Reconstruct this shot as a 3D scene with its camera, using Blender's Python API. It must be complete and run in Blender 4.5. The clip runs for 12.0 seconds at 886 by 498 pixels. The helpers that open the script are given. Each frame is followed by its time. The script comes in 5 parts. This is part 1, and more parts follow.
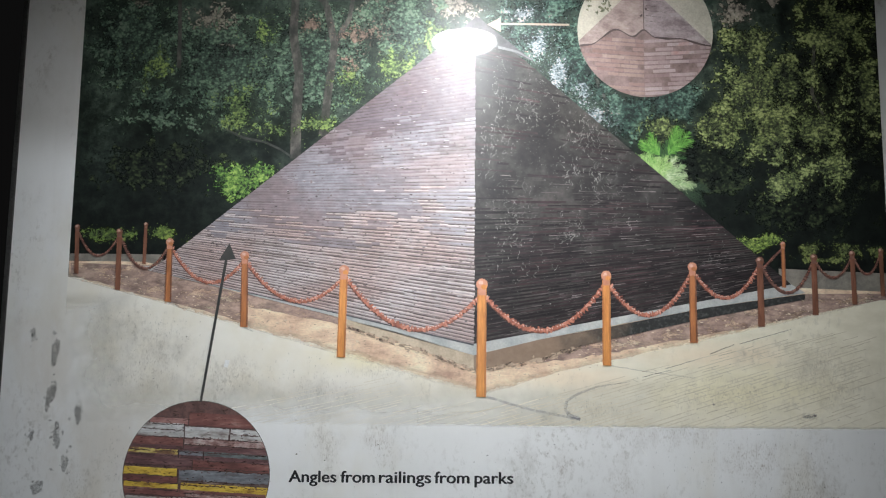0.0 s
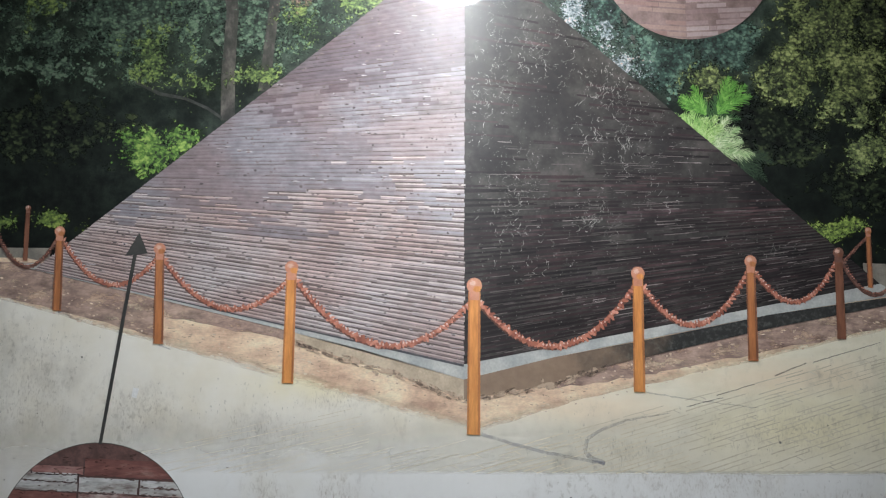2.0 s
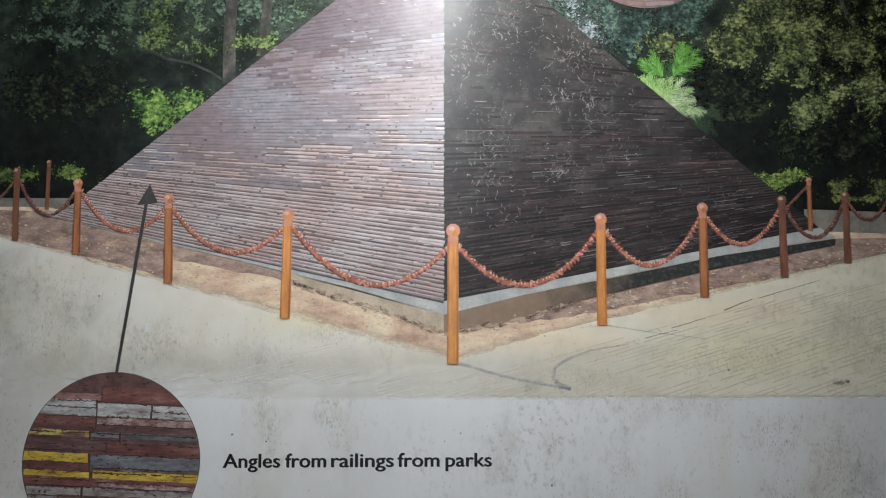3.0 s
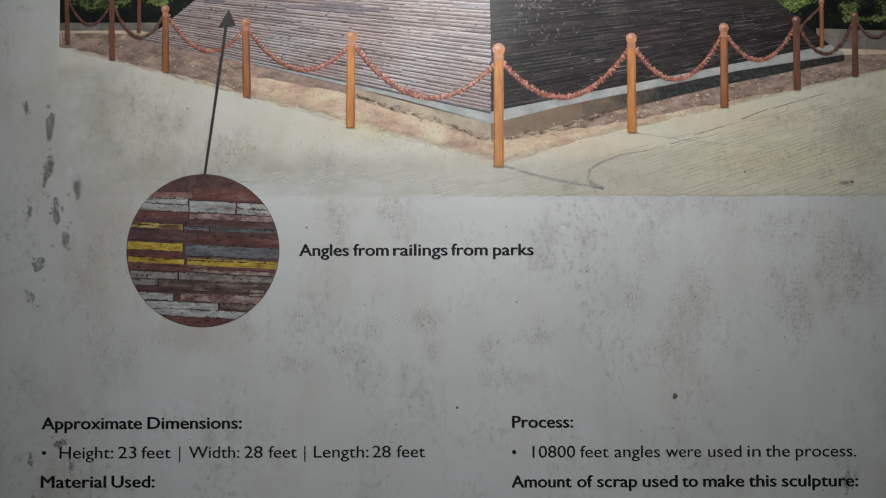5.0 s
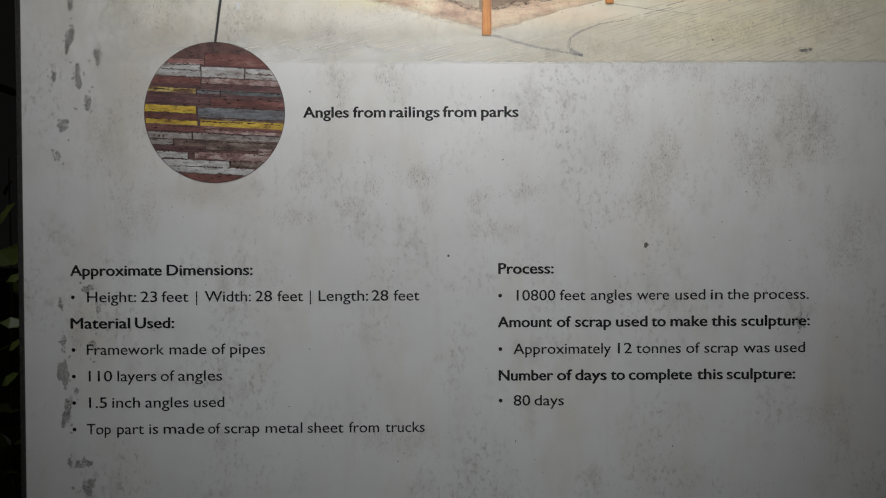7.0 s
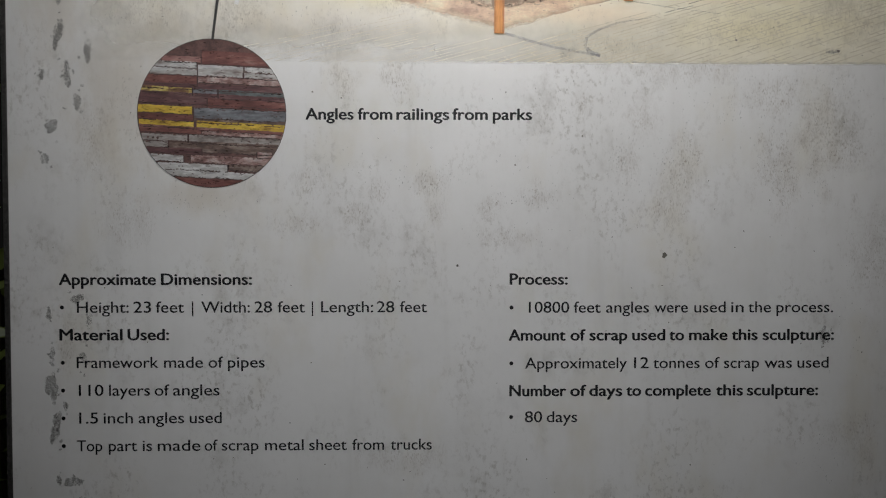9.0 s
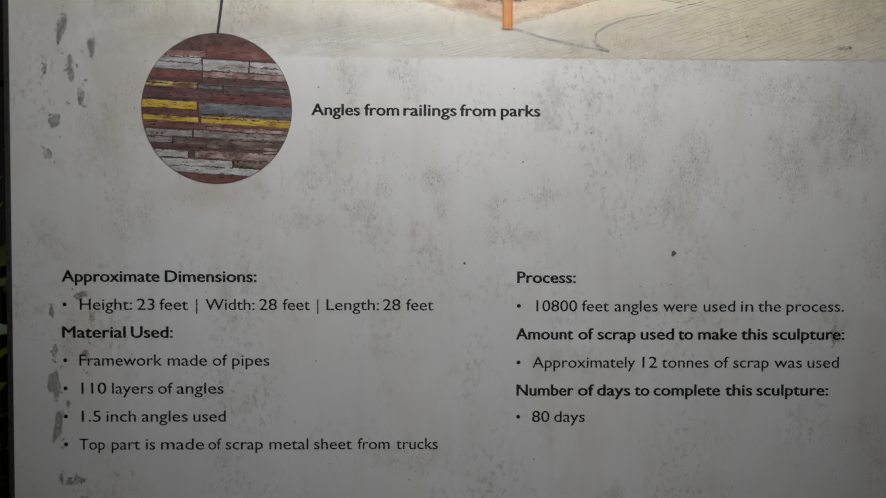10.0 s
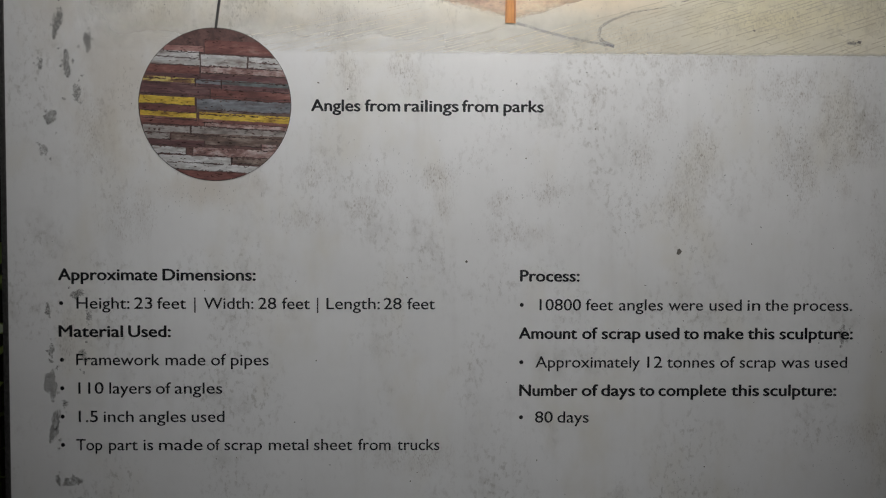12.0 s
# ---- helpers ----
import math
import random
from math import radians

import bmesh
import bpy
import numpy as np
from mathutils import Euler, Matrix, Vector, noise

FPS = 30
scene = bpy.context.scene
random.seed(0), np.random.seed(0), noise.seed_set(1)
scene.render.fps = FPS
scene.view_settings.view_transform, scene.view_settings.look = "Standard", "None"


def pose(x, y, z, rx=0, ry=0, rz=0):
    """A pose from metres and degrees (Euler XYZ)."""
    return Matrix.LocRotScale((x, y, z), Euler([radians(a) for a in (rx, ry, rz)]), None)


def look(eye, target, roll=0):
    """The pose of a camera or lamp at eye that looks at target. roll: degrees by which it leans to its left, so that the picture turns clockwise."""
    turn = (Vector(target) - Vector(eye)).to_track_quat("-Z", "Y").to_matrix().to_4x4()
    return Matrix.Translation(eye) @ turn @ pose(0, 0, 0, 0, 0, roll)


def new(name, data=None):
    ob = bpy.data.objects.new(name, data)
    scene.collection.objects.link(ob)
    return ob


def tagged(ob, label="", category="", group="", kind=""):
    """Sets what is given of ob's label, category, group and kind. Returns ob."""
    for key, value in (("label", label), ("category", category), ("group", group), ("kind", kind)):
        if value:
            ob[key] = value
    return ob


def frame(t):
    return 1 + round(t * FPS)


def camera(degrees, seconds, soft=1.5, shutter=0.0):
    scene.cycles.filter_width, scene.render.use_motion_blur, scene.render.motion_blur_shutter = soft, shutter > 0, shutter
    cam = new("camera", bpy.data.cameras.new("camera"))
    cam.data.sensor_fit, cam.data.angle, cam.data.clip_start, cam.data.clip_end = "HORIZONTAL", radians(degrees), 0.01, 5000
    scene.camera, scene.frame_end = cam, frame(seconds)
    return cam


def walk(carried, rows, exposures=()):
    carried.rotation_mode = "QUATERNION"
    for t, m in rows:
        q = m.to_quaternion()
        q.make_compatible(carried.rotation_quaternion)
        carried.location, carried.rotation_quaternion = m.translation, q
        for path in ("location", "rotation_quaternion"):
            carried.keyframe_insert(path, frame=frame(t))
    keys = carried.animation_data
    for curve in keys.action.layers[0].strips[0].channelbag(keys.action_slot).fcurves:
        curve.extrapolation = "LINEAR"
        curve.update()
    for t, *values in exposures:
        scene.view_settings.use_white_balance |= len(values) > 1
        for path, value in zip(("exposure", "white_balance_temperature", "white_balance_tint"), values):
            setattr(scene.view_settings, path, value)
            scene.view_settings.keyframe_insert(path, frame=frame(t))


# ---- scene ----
cam = camera(70.0, 12.0, soft=1.15)
PATH = [
    (0, (0.005, -0.681, 1.498), (0.023, 1.31, 1.686), 0.6),
    (0.5, (0.012, -0.614, 1.502), (0.039, 1.379, 1.677), 0.6),
    (1, (0.027, -0.571, 1.507), (0.058, 1.422, 1.677), 0.5),
    (1.5, (0.021, -0.531, 1.504), (0.047, 1.461, 1.681), 0.5),
    (2, (0.019, -0.516, 1.51), (0.053, 1.476, 1.681), 0.3),
    (2.5, (0.026, -0.534, 1.504), (0.072, 1.458, 1.677), 0.1),
    (3, (0.033, -0.568, 1.462), (0.073, 1.425, 1.623), 0.0),
    (3.2, (0.032, -0.574, 1.436), (0.076, 1.416, 1.626), -0.4),
    (4.8, (0.007, -0.621, 1.313), (-0.009, 1.376, 1.407), -0.5),
    (5, (-0.004, -0.633, 1.305), (-0.002, 1.366, 1.362), -0.2),
    (5.5, (0.001, -0.658, 1.255), (0.005, 1.342, 1.278), -0.2),
    (6, (0.006, -0.678, 1.212), (0.015, 1.322, 1.214), -0.2),
    (6.5, (0.0, -0.687, 1.186), (0.015, 1.312, 1.166), -0.3),
    (7, (-0.001, -0.692, 1.181), (0.014, 1.308, 1.157), -0.3),
    (9, (-0.015, -0.659, 1.198), (0.015, 1.34, 1.151), 0.0),
    (9.5, (-0.014, -0.653, 1.199), (0.015, 1.346, 1.142), 0.1),
    (10, (-0.022, -0.652, 1.196), (0.008, 1.347, 1.147), 0.2),
    (10.5, (-0.023, -0.651, 1.197), (0.005, 1.349, 1.142), 0.2),
    (11, (-0.021, -0.646, 1.196), (0.009, 1.353, 1.144), 0.2),
    (11.5, (-0.02, -0.643, 1.199), (0.007, 1.356, 1.141), 0.2),
    (12, (-0.022, -0.642, 1.196), (0.003, 1.357, 1.14), 0.2),
]
EXPOSURES = [(0, 0.43, 6300, 10), (0.5, 0.23, 6300, 10), (1, 0.14, 6300, 10), (2.5, 0.18, 6300, 10), (3.2, 0.11, 6350, 10), (5, 0.03, 6500, 10), (5.5, 0.06, 6500, 10), (6.5, 0.24, 6550, 12), (7, 0.29, 6650, 12), (9, 0.31, 6700, 13), (12, 0.31, 6700, 13)]
walk(cam, [(t, look(eye, target, roll)) for t, eye, target, roll in PATH], EXPOSURES)

# ---- world and light ----
world = bpy.data.worlds.new("night_sky")
world.use_nodes = True
scene.world = world
bg = world.node_tree.nodes["Background"]
bg.inputs["Color"].default_value = (0.75, 0.72, 0.7, 1)
bg.inputs["Strength"].default_value = 0.004

LAMP = (0.0405, -0.200, 1.8815)         # round fitting under the hood
LAMP_GLOW = 168.0
FILL_LAMP = (-0.04, -1.75, 2.95)          # added fill light on an unseen pole, behind the viewer
fill_beam = new("added_fill_beam", bpy.data.lights.new("added_fill_beam", "SPOT"))
fill_beam.data.energy = 72.0
fill_beam.data.color = (0.92, 0.98, 1.03)
fill_beam.data.spot_size, fill_beam.data.spot_blend = radians(32), 1.0
fill_beam.data.shadow_soft_size = 0.10
fill_beam.matrix_world = look(FILL_LAMP, (0.0, 0.0, 1.40))

# ---- materials ----


def nodes_of(name):
    m = bpy.data.materials.new(name)
    m.use_nodes = True
    t = m.node_tree
    return m, t, t.nodes["Principled BSDF"]


def mix_rgb(t, fac, a, b, kind="MIX"):
    n = t.nodes.new("ShaderNodeMix")
    n.data_type, n.blend_type = "RGBA", kind
    for i, v in ((0, fac), (6, a), (7, b)):
        if isinstance(v, bpy.types.NodeSocket):
            t.links.new(v, n.inputs[i])
        else:
            n.inputs[i].default_value = v if i == 0 else (*v, 1)
    return n.outputs[2]


def maths(t, op, a, b=0.0, c=0.0):
    n = t.nodes.new("ShaderNodeMath")
    n.operation = op
    for i, v in enumerate((a, b, c)):
        if isinstance(v, bpy.types.NodeSocket):
            t.links.new(v, n.inputs[i])
        else:
            n.inputs[i].default_value = v
    return n.outputs[0]


def coords(t, sx=1.0, sz=1.0, turn=0.0):
    c = t.nodes.new("ShaderNodeTexCoord")
    m = t.nodes.new("ShaderNodeMapping")
    m.inputs["Scale"].default_value = (sx, 1.0, sz)
    m.inputs["Rotation"].default_value = (0, radians(turn), 0)
    t.links.new(c.outputs["Object"], m.inputs["Vector"])
    return m.outputs["Vector"]


def grain(t, scale, sx=1.0, sz=1.0, detail=4.0, rough=0.6, turn=0.0):
    n = t.nodes.new("ShaderNodeTexNoise")
    n.inputs["Scale"].default_value = scale
    n.inputs["Detail"].default_value = detail
    n.inputs["Roughness"].default_value = rough
    t.links.new(coords(t, sx, sz, turn), n.inputs["Vector"])
    return n.outputs["Fac"]


def ramp(t, fac, stops, smooth=False):
    n = t.nodes.new("ShaderNodeValToRGB")
    e = n.color_ramp.elements
    while len(e) < len(stops):
        e.new(0.5)
    for el, (p, c) in zip(e, stops):
        el.position = p
        el.color = (*c, 1) if len(c) == 3 else c
    if smooth:
        n.color_ramp.interpolation = "EASE"
    t.links.new(fac, n.inputs["Fac"])
    return n.outputs["Color"]


def span(t, fac, lo, hi):
    n = t.nodes.new("ShaderNodeMapRange")
    n.interpolation_type = "SMOOTHSTEP"
    n.inputs["From Min"].default_value, n.inputs["From Max"].default_value = lo, hi
    t.links.new(fac, n.inputs["Value"])
    return n.outputs["Result"]


HAZE, HAZE_ROUGHNESS = 0.024, 0.48


def laminate(t, p, gloss=1.0, dust_haze=1.0):
    """The clear film over the whole print: dusty, its colour lifted for veiling glare, with a sharp coat and upright
    wipe marks that smear reflections.
    """
    src = p.inputs["Base Color"].links
    if src:
        # pale grey put into the ink: dust, and the glare veil over dark print
        hazed = mix_rgb(t, maths(t, "MULTIPLY_ADD", grain(t, 30.0, 1.0, 0.6), 0.045 * dust_haze, 0.008 * dust_haze), src[0].from_socket, (0.50, 0.52, 0.53))
        t.links.new(hazed, p.inputs["Base Color"])
    p.inputs["Roughness"].default_value = 0.37
    p.inputs["Specular IOR Level"].default_value = 0.13
    p.inputs["Anisotropic"].default_value = 0.86
    along = t.nodes.new("ShaderNodeCombineXYZ")
    along.inputs[2].default_value = 1.0
    t.links.new(along.outputs[0], p.inputs["Tangent"])
    p.inputs["Coat Weight"].default_value = gloss
    p.inputs["Coat Roughness"].default_value = 0.035
    p.inputs["Coat IOR"].default_value = 1.5
    # fine dust scatters a little light widely, where the print covers the sheet
    haze = t.nodes.new("ShaderNodeBsdfGlossy")
    haze.distribution = "GGX"
    haze.inputs["Color"].default_value = (0.90, 0.97, 1.0, 1)
    haze.inputs["Roughness"].default_value = HAZE_ROUGHNESS
    cover = t.nodes.new("ShaderNodeMath")
    cover.name, cover.operation = "cover", "MULTIPLY"
    cover.inputs[0].default_value, cover.inputs[1].default_value = 1.0, HAZE
    if p.inputs["Alpha"].links:
        t.links.new(p.inputs["Alpha"].links[0].from_socket, cover.inputs[0])
    both = t.nodes.new("ShaderNodeMixShader")
    t.links.new(cover.outputs[0], both.inputs[0])
    t.links.new(p.outputs[0], both.inputs[1])
    t.links.new(haze.outputs[0], both.inputs[2])
    t.links.new(both.outputs[0], t.nodes["Material Output"].inputs["Surface"])


def see_through(t, p, amount):
    """Makes the printed layer partly clear, its film haze with it."""
    t.links.new(amount, p.inputs["Alpha"])
    if "cover" in t.nodes:
        t.links.new(amount, t.nodes["cover"].inputs[0])


def weathered(t, colour, amount=1.0):
    """Dirt on the film: fine upright dashes in patches, soft mottling, faint run marks."""
    patch = span(t, grain(t, 11.0, 1.0, 0.85, 3.0), 0.46, 0.66)
    dash = span(t, grain(t, 150.0, 1.15, 0.75, 4.0, 0.7), 0.50, 0.66)
    fine = span(t, grain(t, 420.0, 1.1, 0.8, 2.0), 0.62, 0.78)
    runs = span(t, grain(t, 9.0, 4.0, 0.35, 3.0), 0.50, 0.80)
    speck = maths(t, "MULTIPLY", dash, maths(t, "MULTIPLY_ADD", patch, 0.50, 0.025))
    all_dirt = maths(t, "ADD", speck, maths(t, "MULTIPLY", fine, maths(t, "MULTIPLY_ADD", patch, 0.16, 0.05)))
    all_dirt = maths(t, "ADD", all_dirt, maths(t, "MULTIPLY", runs, 0.11))
    cloud = span(t, grain(t, 16.0, 1.0, 0.75, 6.0, 0.7), 0.50, 0.72)
    all_dirt = maths(t, "ADD", all_dirt, maths(t, "MULTIPLY", cloud, maths(t, "MULTIPLY_ADD", patch, 0.56, 0.08)))
    all_dirt = maths(t, "MULTIPLY", all_dirt, amount)
    n = t.nodes.new("ShaderNodeClamp")
    t.links.new(all_dirt, n.inputs["Value"])
    return mix_rgb(t, n.outputs["Result"], colour, (0.24, 0.215, 0.16))


def halftone(t, amount):
    """Fine printed stipple: each dot is there or not, more of them where amount is high."""
    c = t.nodes.new("ShaderNodeTexCoord")
    cell = t.nodes.new("ShaderNodeVectorMath")
    cell.operation = "SNAP"
    cell.inputs[1].default_value = (0.00014, 10.0, 0.00014)
    t.links.new(c.outputs["Object"], cell.inputs[0])
    dots = t.nodes.new("ShaderNodeTexWhiteNoise")
    t.links.new(cell.outputs[0], dots.inputs["Vector"])
    return maths(t, "LESS_THAN", maths(t, "MULTIPLY_ADD", dots.outputs["Value"], 0.98, 0.01), amount)


def clump_field(t, clumps):
    """1 in the middle of the nearest clump (x, z, rx, rz in millimetres), 0 at its rim, less outside."""
    c = t.nodes.new("ShaderNodeTexCoord")
    best = None
    for cx, cz, rx, rz in clumps:
        n = t.nodes.new("ShaderNodeMapping")
        n.vector_type = "TEXTURE"
        n.inputs["Location"].default_value = (cx * 0.001, 0, cz * 0.001)
        n.inputs["Scale"].default_value = (rx * 0.001, 1000.0, rz * 0.001)
        t.links.new(c.outputs["Object"], n.inputs["Vector"])
        ln = t.nodes.new("ShaderNodeVectorMath")
        ln.operation = "LENGTH"
        t.links.new(n.outputs[0], ln.inputs[0])
        near = maths(t, "SUBTRACT", 1.0, ln.outputs["Value"])
        best = near if best is None else maths(t, "MAXIMUM", best, near)
    return best


def mould(t, colour, clumps, amount=1.0):
    """Brownish mould in drifts: a faint bloom, thick with short upright flecks that stand in rough columns."""
    drift = span(t, maths(t, "ADD", clump_field(t, clumps), maths(t, "MULTIPLY_ADD", grain(t, 42.0, 1.1, 0.6, 6.0, 0.75), 3.6, -1.8)), -0.1, 0.9)
    fleck = span(t, grain(t, 520.0, 1.25, 0.55, 2.0, 0.5), 0.50, 0.60)
    clot = span(t, grain(t, 190.0, 1.3, 0.7, 3.0, 0.6), 0.45, 0.66)
    bloom = span(t, grain(t, 75.0, 1.3, 0.6, 4.0, 0.6), 0.40, 0.65)
    dirt = maths(t, "ADD", maths(t, "MULTIPLY", fleck, maths(t, "MULTIPLY_ADD", clot, 0.50, 0.20)), maths(t, "MULTIPLY_ADD", bloom, 0.20, 0.04))
    return mix_rgb(t, maths(t, "MULTIPLY", maths(t, "MULTIPLY", drift, dirt), amount), colour, (0.27, 0.22, 0.16))


# drifts of mould on the bare sheet, and on the paving above it
SHEET_MOULD = ((-23, 1250, 26, 17), (-72, 1242, 20, 14), (-98, 1220, 18, 14), (-13, 1220, 18, 18), (93, 1237, 20, 20), (47, 1227, 16, 18), (187, 1269, 18, 34), (249, 1272, 26, 40),
               (226, 1222, 34, 30), (345, 1267, 32, 56), (400, 1300, 50, 70), (-51, 1357, 20, 26), (-106, 1352, 14, 22), (141, 1331, 14, 26), (204, 1314, 20, 22), (341, 1344, 44, 36))
SHEET_MOULD_LOW = ((-144, 1255, 24, 20), (-161, 1207, 34, 16), (-330, 1210, 36, 30), (-365, 1290, 22, 60), (450, 1180, 40, 70), (60, 1195, 40, 14), (-395, 1085, 14, 40), (430, 985, 40, 30), (-40, 965, 60, 22), (250, 1370, 90, 20))
PAVING_MOULD = ((-300, 1440, 50, 36), (-210, 1425, 40, 30), (-120, 1405, 60, 22), (-350, 1480, 26, 30), (-60, 1432, 40, 12), (300, 1410, 90, 26), (420, 1430, 60, 40), (180, 1392, 50, 12))


def ink(name, stops, island=True, scale=60.0, sx=1.0, sz=1.0, speckle=0.25, dirt=0.0, fine=500.0, dust_haze=1.0, spread=0.85, swing=1.0, wash=False, soft=False):
    """Printed colour under the film. stops: the colours of the pieces (island) or of the mottling."""
    m, t, p = nodes_of(name)
    if island:
        g = t.nodes.new("ShaderNodeNewGeometry")
        fac = maths(t, "ADD", maths(t, "MULTIPLY", g.outputs["Random Per Island"], spread),
                    maths(t, "MULTIPLY", maths(t, "SUBTRACT", grain(t, scale, sx, sz), 0.44 - (0.85 - spread) * 0.5 / swing), swing))
    else:
        fac = span(t, grain(t, scale, sx, sz, 6.0, 0.65), 0.28, 0.72)
    col = ramp(t, fac, stops)
    if speckle:
        n = grain(t, fine, sx, sz, 2.0)
        k = maths(t, "MULTIPLY_ADD", n, 2 * speckle, 1.0 - speckle)
        c = t.nodes.new("ShaderNodeCombineColor")
        for i in range(3):
            t.links.new(k, c.inputs[i])
        col = mix_rgb(t, 1.0, col, c.outputs[0], "MULTIPLY")
    if wash:
        # rusty and bluish drifts of colour over the stacked metal, and fine lengthwise streaks
        tone = span(t, grain(t, 13.0, 0.8, 1.2, 4.0, 0.6, 0.3), 0.36, 0.64)
        col = mix_rgb(t, 1.0, col, mix_rgb(t, tone, (0.90, 0.83, 0.83), (0.98, 1.07, 1.13)), "MULTIPLY")
        streak = span(t, grain(t, 330.0, 0.16, 1.5, 3.0, 0.6), 0.34, 0.66)
        col = mix_rgb(t, 1.0, col, mix_rgb(t, streak, (0.93, 0.92, 0.92), (1.08, 1.08, 1.08)), "MULTIPLY")
    if dirt:
        col = weathered(t, col, dirt)
    t.links.new(col, p.inputs["Base Color"])
    if soft:
        rim = t.nodes.new("ShaderNodeAttribute")
        rim.attribute_name = "cover"
        see_through(t, p, halftone(t, rim.outputs["Fac"]))
    laminate(t, p, 1.0, dust_haze)
    return m


def paper_material():
    m, t, p = nodes_of("sign_paper")
    base = mix_rgb(t, span(t, grain(t, 5.0), 0.35, 0.7), (0.86, 0.865, 0.855), (0.785, 0.79, 0.775))
    warm = maths(t, "MULTIPLY", span(t, grain(t, 8.0, 1.2, 0.7), 0.48, 0.72), 0.42)
    base = mix_rgb(t, warm, base, (0.70, 0.655, 0.52))
    brown = span(t, maths(t, "ADD", clump_field(t, ((-330, 1350, 100, 130), (-400, 1440, 60, 90), (-250, 1240, 90, 30))), maths(t, "MULTIPLY_ADD", grain(t, 30.0, 1.2, 0.6, 5.0, 0.7), 1.6, -0.8)), -0.1, 1.1)
    base = mix_rgb(t, maths(t, "MULTIPLY", brown, 0.42), base, (0.56, 0.48, 0.36))
    t.links.new(mould(t, mould(t, weathered(t, base, 0.7), SHEET_MOULD, 0.78), SHEET_MOULD_LOW, 0.62), p.inputs["Base Color"])
    laminate(t, p)
    return m


def paving_material():
    """Pale printed paving that fades into the white of the sheet on one side."""
    m, t, p = nodes_of("printed_paving")
    c = t.nodes.new("ShaderNodeTexCoord")
    s = t.nodes.new("ShaderNodeSeparateXYZ")
    t.links.new(c.outputs["Object"], s.inputs[0])
    side = span(t, maths(t, "ADD", s.outputs["X"], maths(t, "MULTIPLY", grain(t, 12.0), 0.2)), -0.10, 0.42)
    low = span(t, s.outputs["Z"], 1.36, 1.47)
    cream = mix_rgb(t, span(t, grain(t, 40.0, 1, 2), 0.3, 0.7), (0.88, 0.83, 0.67), (0.77, 0.72, 0.555))
    white = mix_rgb(t, span(t, grain(t, 14.0), 0.35, 0.7), (0.88, 0.86, 0.80), (0.80, 0.75, 0.63))
    fac = maths(t, "ADD", maths(t, "MULTIPLY", side, 0.8), maths(t, "MULTIPLY", low, 0.22))
    col = mix_rgb(t, fac, white, cream)
    for stain, clumps in (((0.90, 0.72, 0.52), ((150, 1428, 90, 26), (300, 1452, 120, 22))), ((0.88, 0.80, 0.50), ((-70, 1446, 70, 22), (330, 1412, 140, 40)))):
        # peach and yellow tints along the sand
        tint = span(t, maths(t, "ADD", clump_field(t, clumps), maths(t, "MULTIPLY_ADD", grain(t, 30.0, 0.7, 1.3, 4.0), 1.2, -0.6)), 0.0, 1.0)
        col = mix_rgb(t, maths(t, "MULTIPLY", tint, 0.55), col, stain)
    t.links.new(mould(t, weathered(t, col, 0.6), PAVING_MOULD, 0.62), p.inputs["Base Color"])
    # the print fades out into the bare sheet along its lower edge
    edge = maths(t, "ADD", s.outputs["Z"], maths(t, "MULTIPLY_ADD", grain(t, 60.0, 1, 1, 5.0, 0.7), 0.004, -0.002))
    west = maths(t, "MAXIMUM", span(t, maths(t, "MULTIPLY_ADD", grain(t, 40.0), 0.05, s.outputs["X"]), -0.365, -0.285), span(t, s.outputs["Z"], 1.485, 1.515))
    t.links.new(maths(t, "MULTIPLY", maths(t, "MULTIPLY", west, span(t, edge, 1.3735, 1.3785)), maths(t, "MAXIMUM", side, span(t, maths(t, "MULTIPLY_ADD", grain(t, 25.0), 0.03, s.outputs["Z"]), 1.385, 1.445))), p.inputs["Alpha"])
    laminate(t, p)
    return m


def soft_stain(name, colour, strength, soft=False):
    """A see-through smudge on the film with a ragged, fading edge."""
    m, t, p = nodes_of(name)
    t.links.new(mix_rgb(t, grain(t, 300.0, 1.2, 0.6), colour, tuple(0.8 * v for v in colour)), p.inputs["Base Color"])
    a = maths(t, "MULTIPLY", span(t, grain(t, 200.0, 1.1, 0.7, 5.0), 0.26, 0.56), strength)
    if soft:
        rim = t.nodes.new("ShaderNodeAttribute")
        rim.attribute_name = "cover"
        a = halftone(t, maths(t, "MULTIPLY", a, rim.outputs["Fac"]))
    t.links.new(a, p.inputs["Alpha"])
    laminate(t, p)
    return m


def plain(name, colour, rough=0.6, metal=0.0, bump=0.0, scale=80.0, vary=0.25):
    m, t, p = nodes_of(name)
    n = grain(t, scale)
    t.links.new(mix_rgb(t, n, tuple(v * (1 - vary) for v in colour), tuple(min(1, v * (1 + vary)) for v in colour)), p.inputs["Base Color"])
    p.inputs["Roughness"].default_value, p.inputs["Metallic"].default_value = rough, metal
    if bump:
        b = t.nodes.new("ShaderNodeBump")
        b.inputs["Strength"].default_value, b.inputs["Distance"].default_value = bump, 0.002
        t.links.new(n, b.inputs["Height"])
        t.links.new(b.outputs["Normal"], p.inputs["Normal"])
    return m


def glow(name, colour, strength):
    m, t, p = nodes_of(name)
    p.inputs["Base Color"].default_value = (0.9, 0.9, 0.9, 1)
    p.inputs["Emission Color"].default_value = (*colour, 1)
    p.inputs["Emission Strength"].default_value = strength
    return m


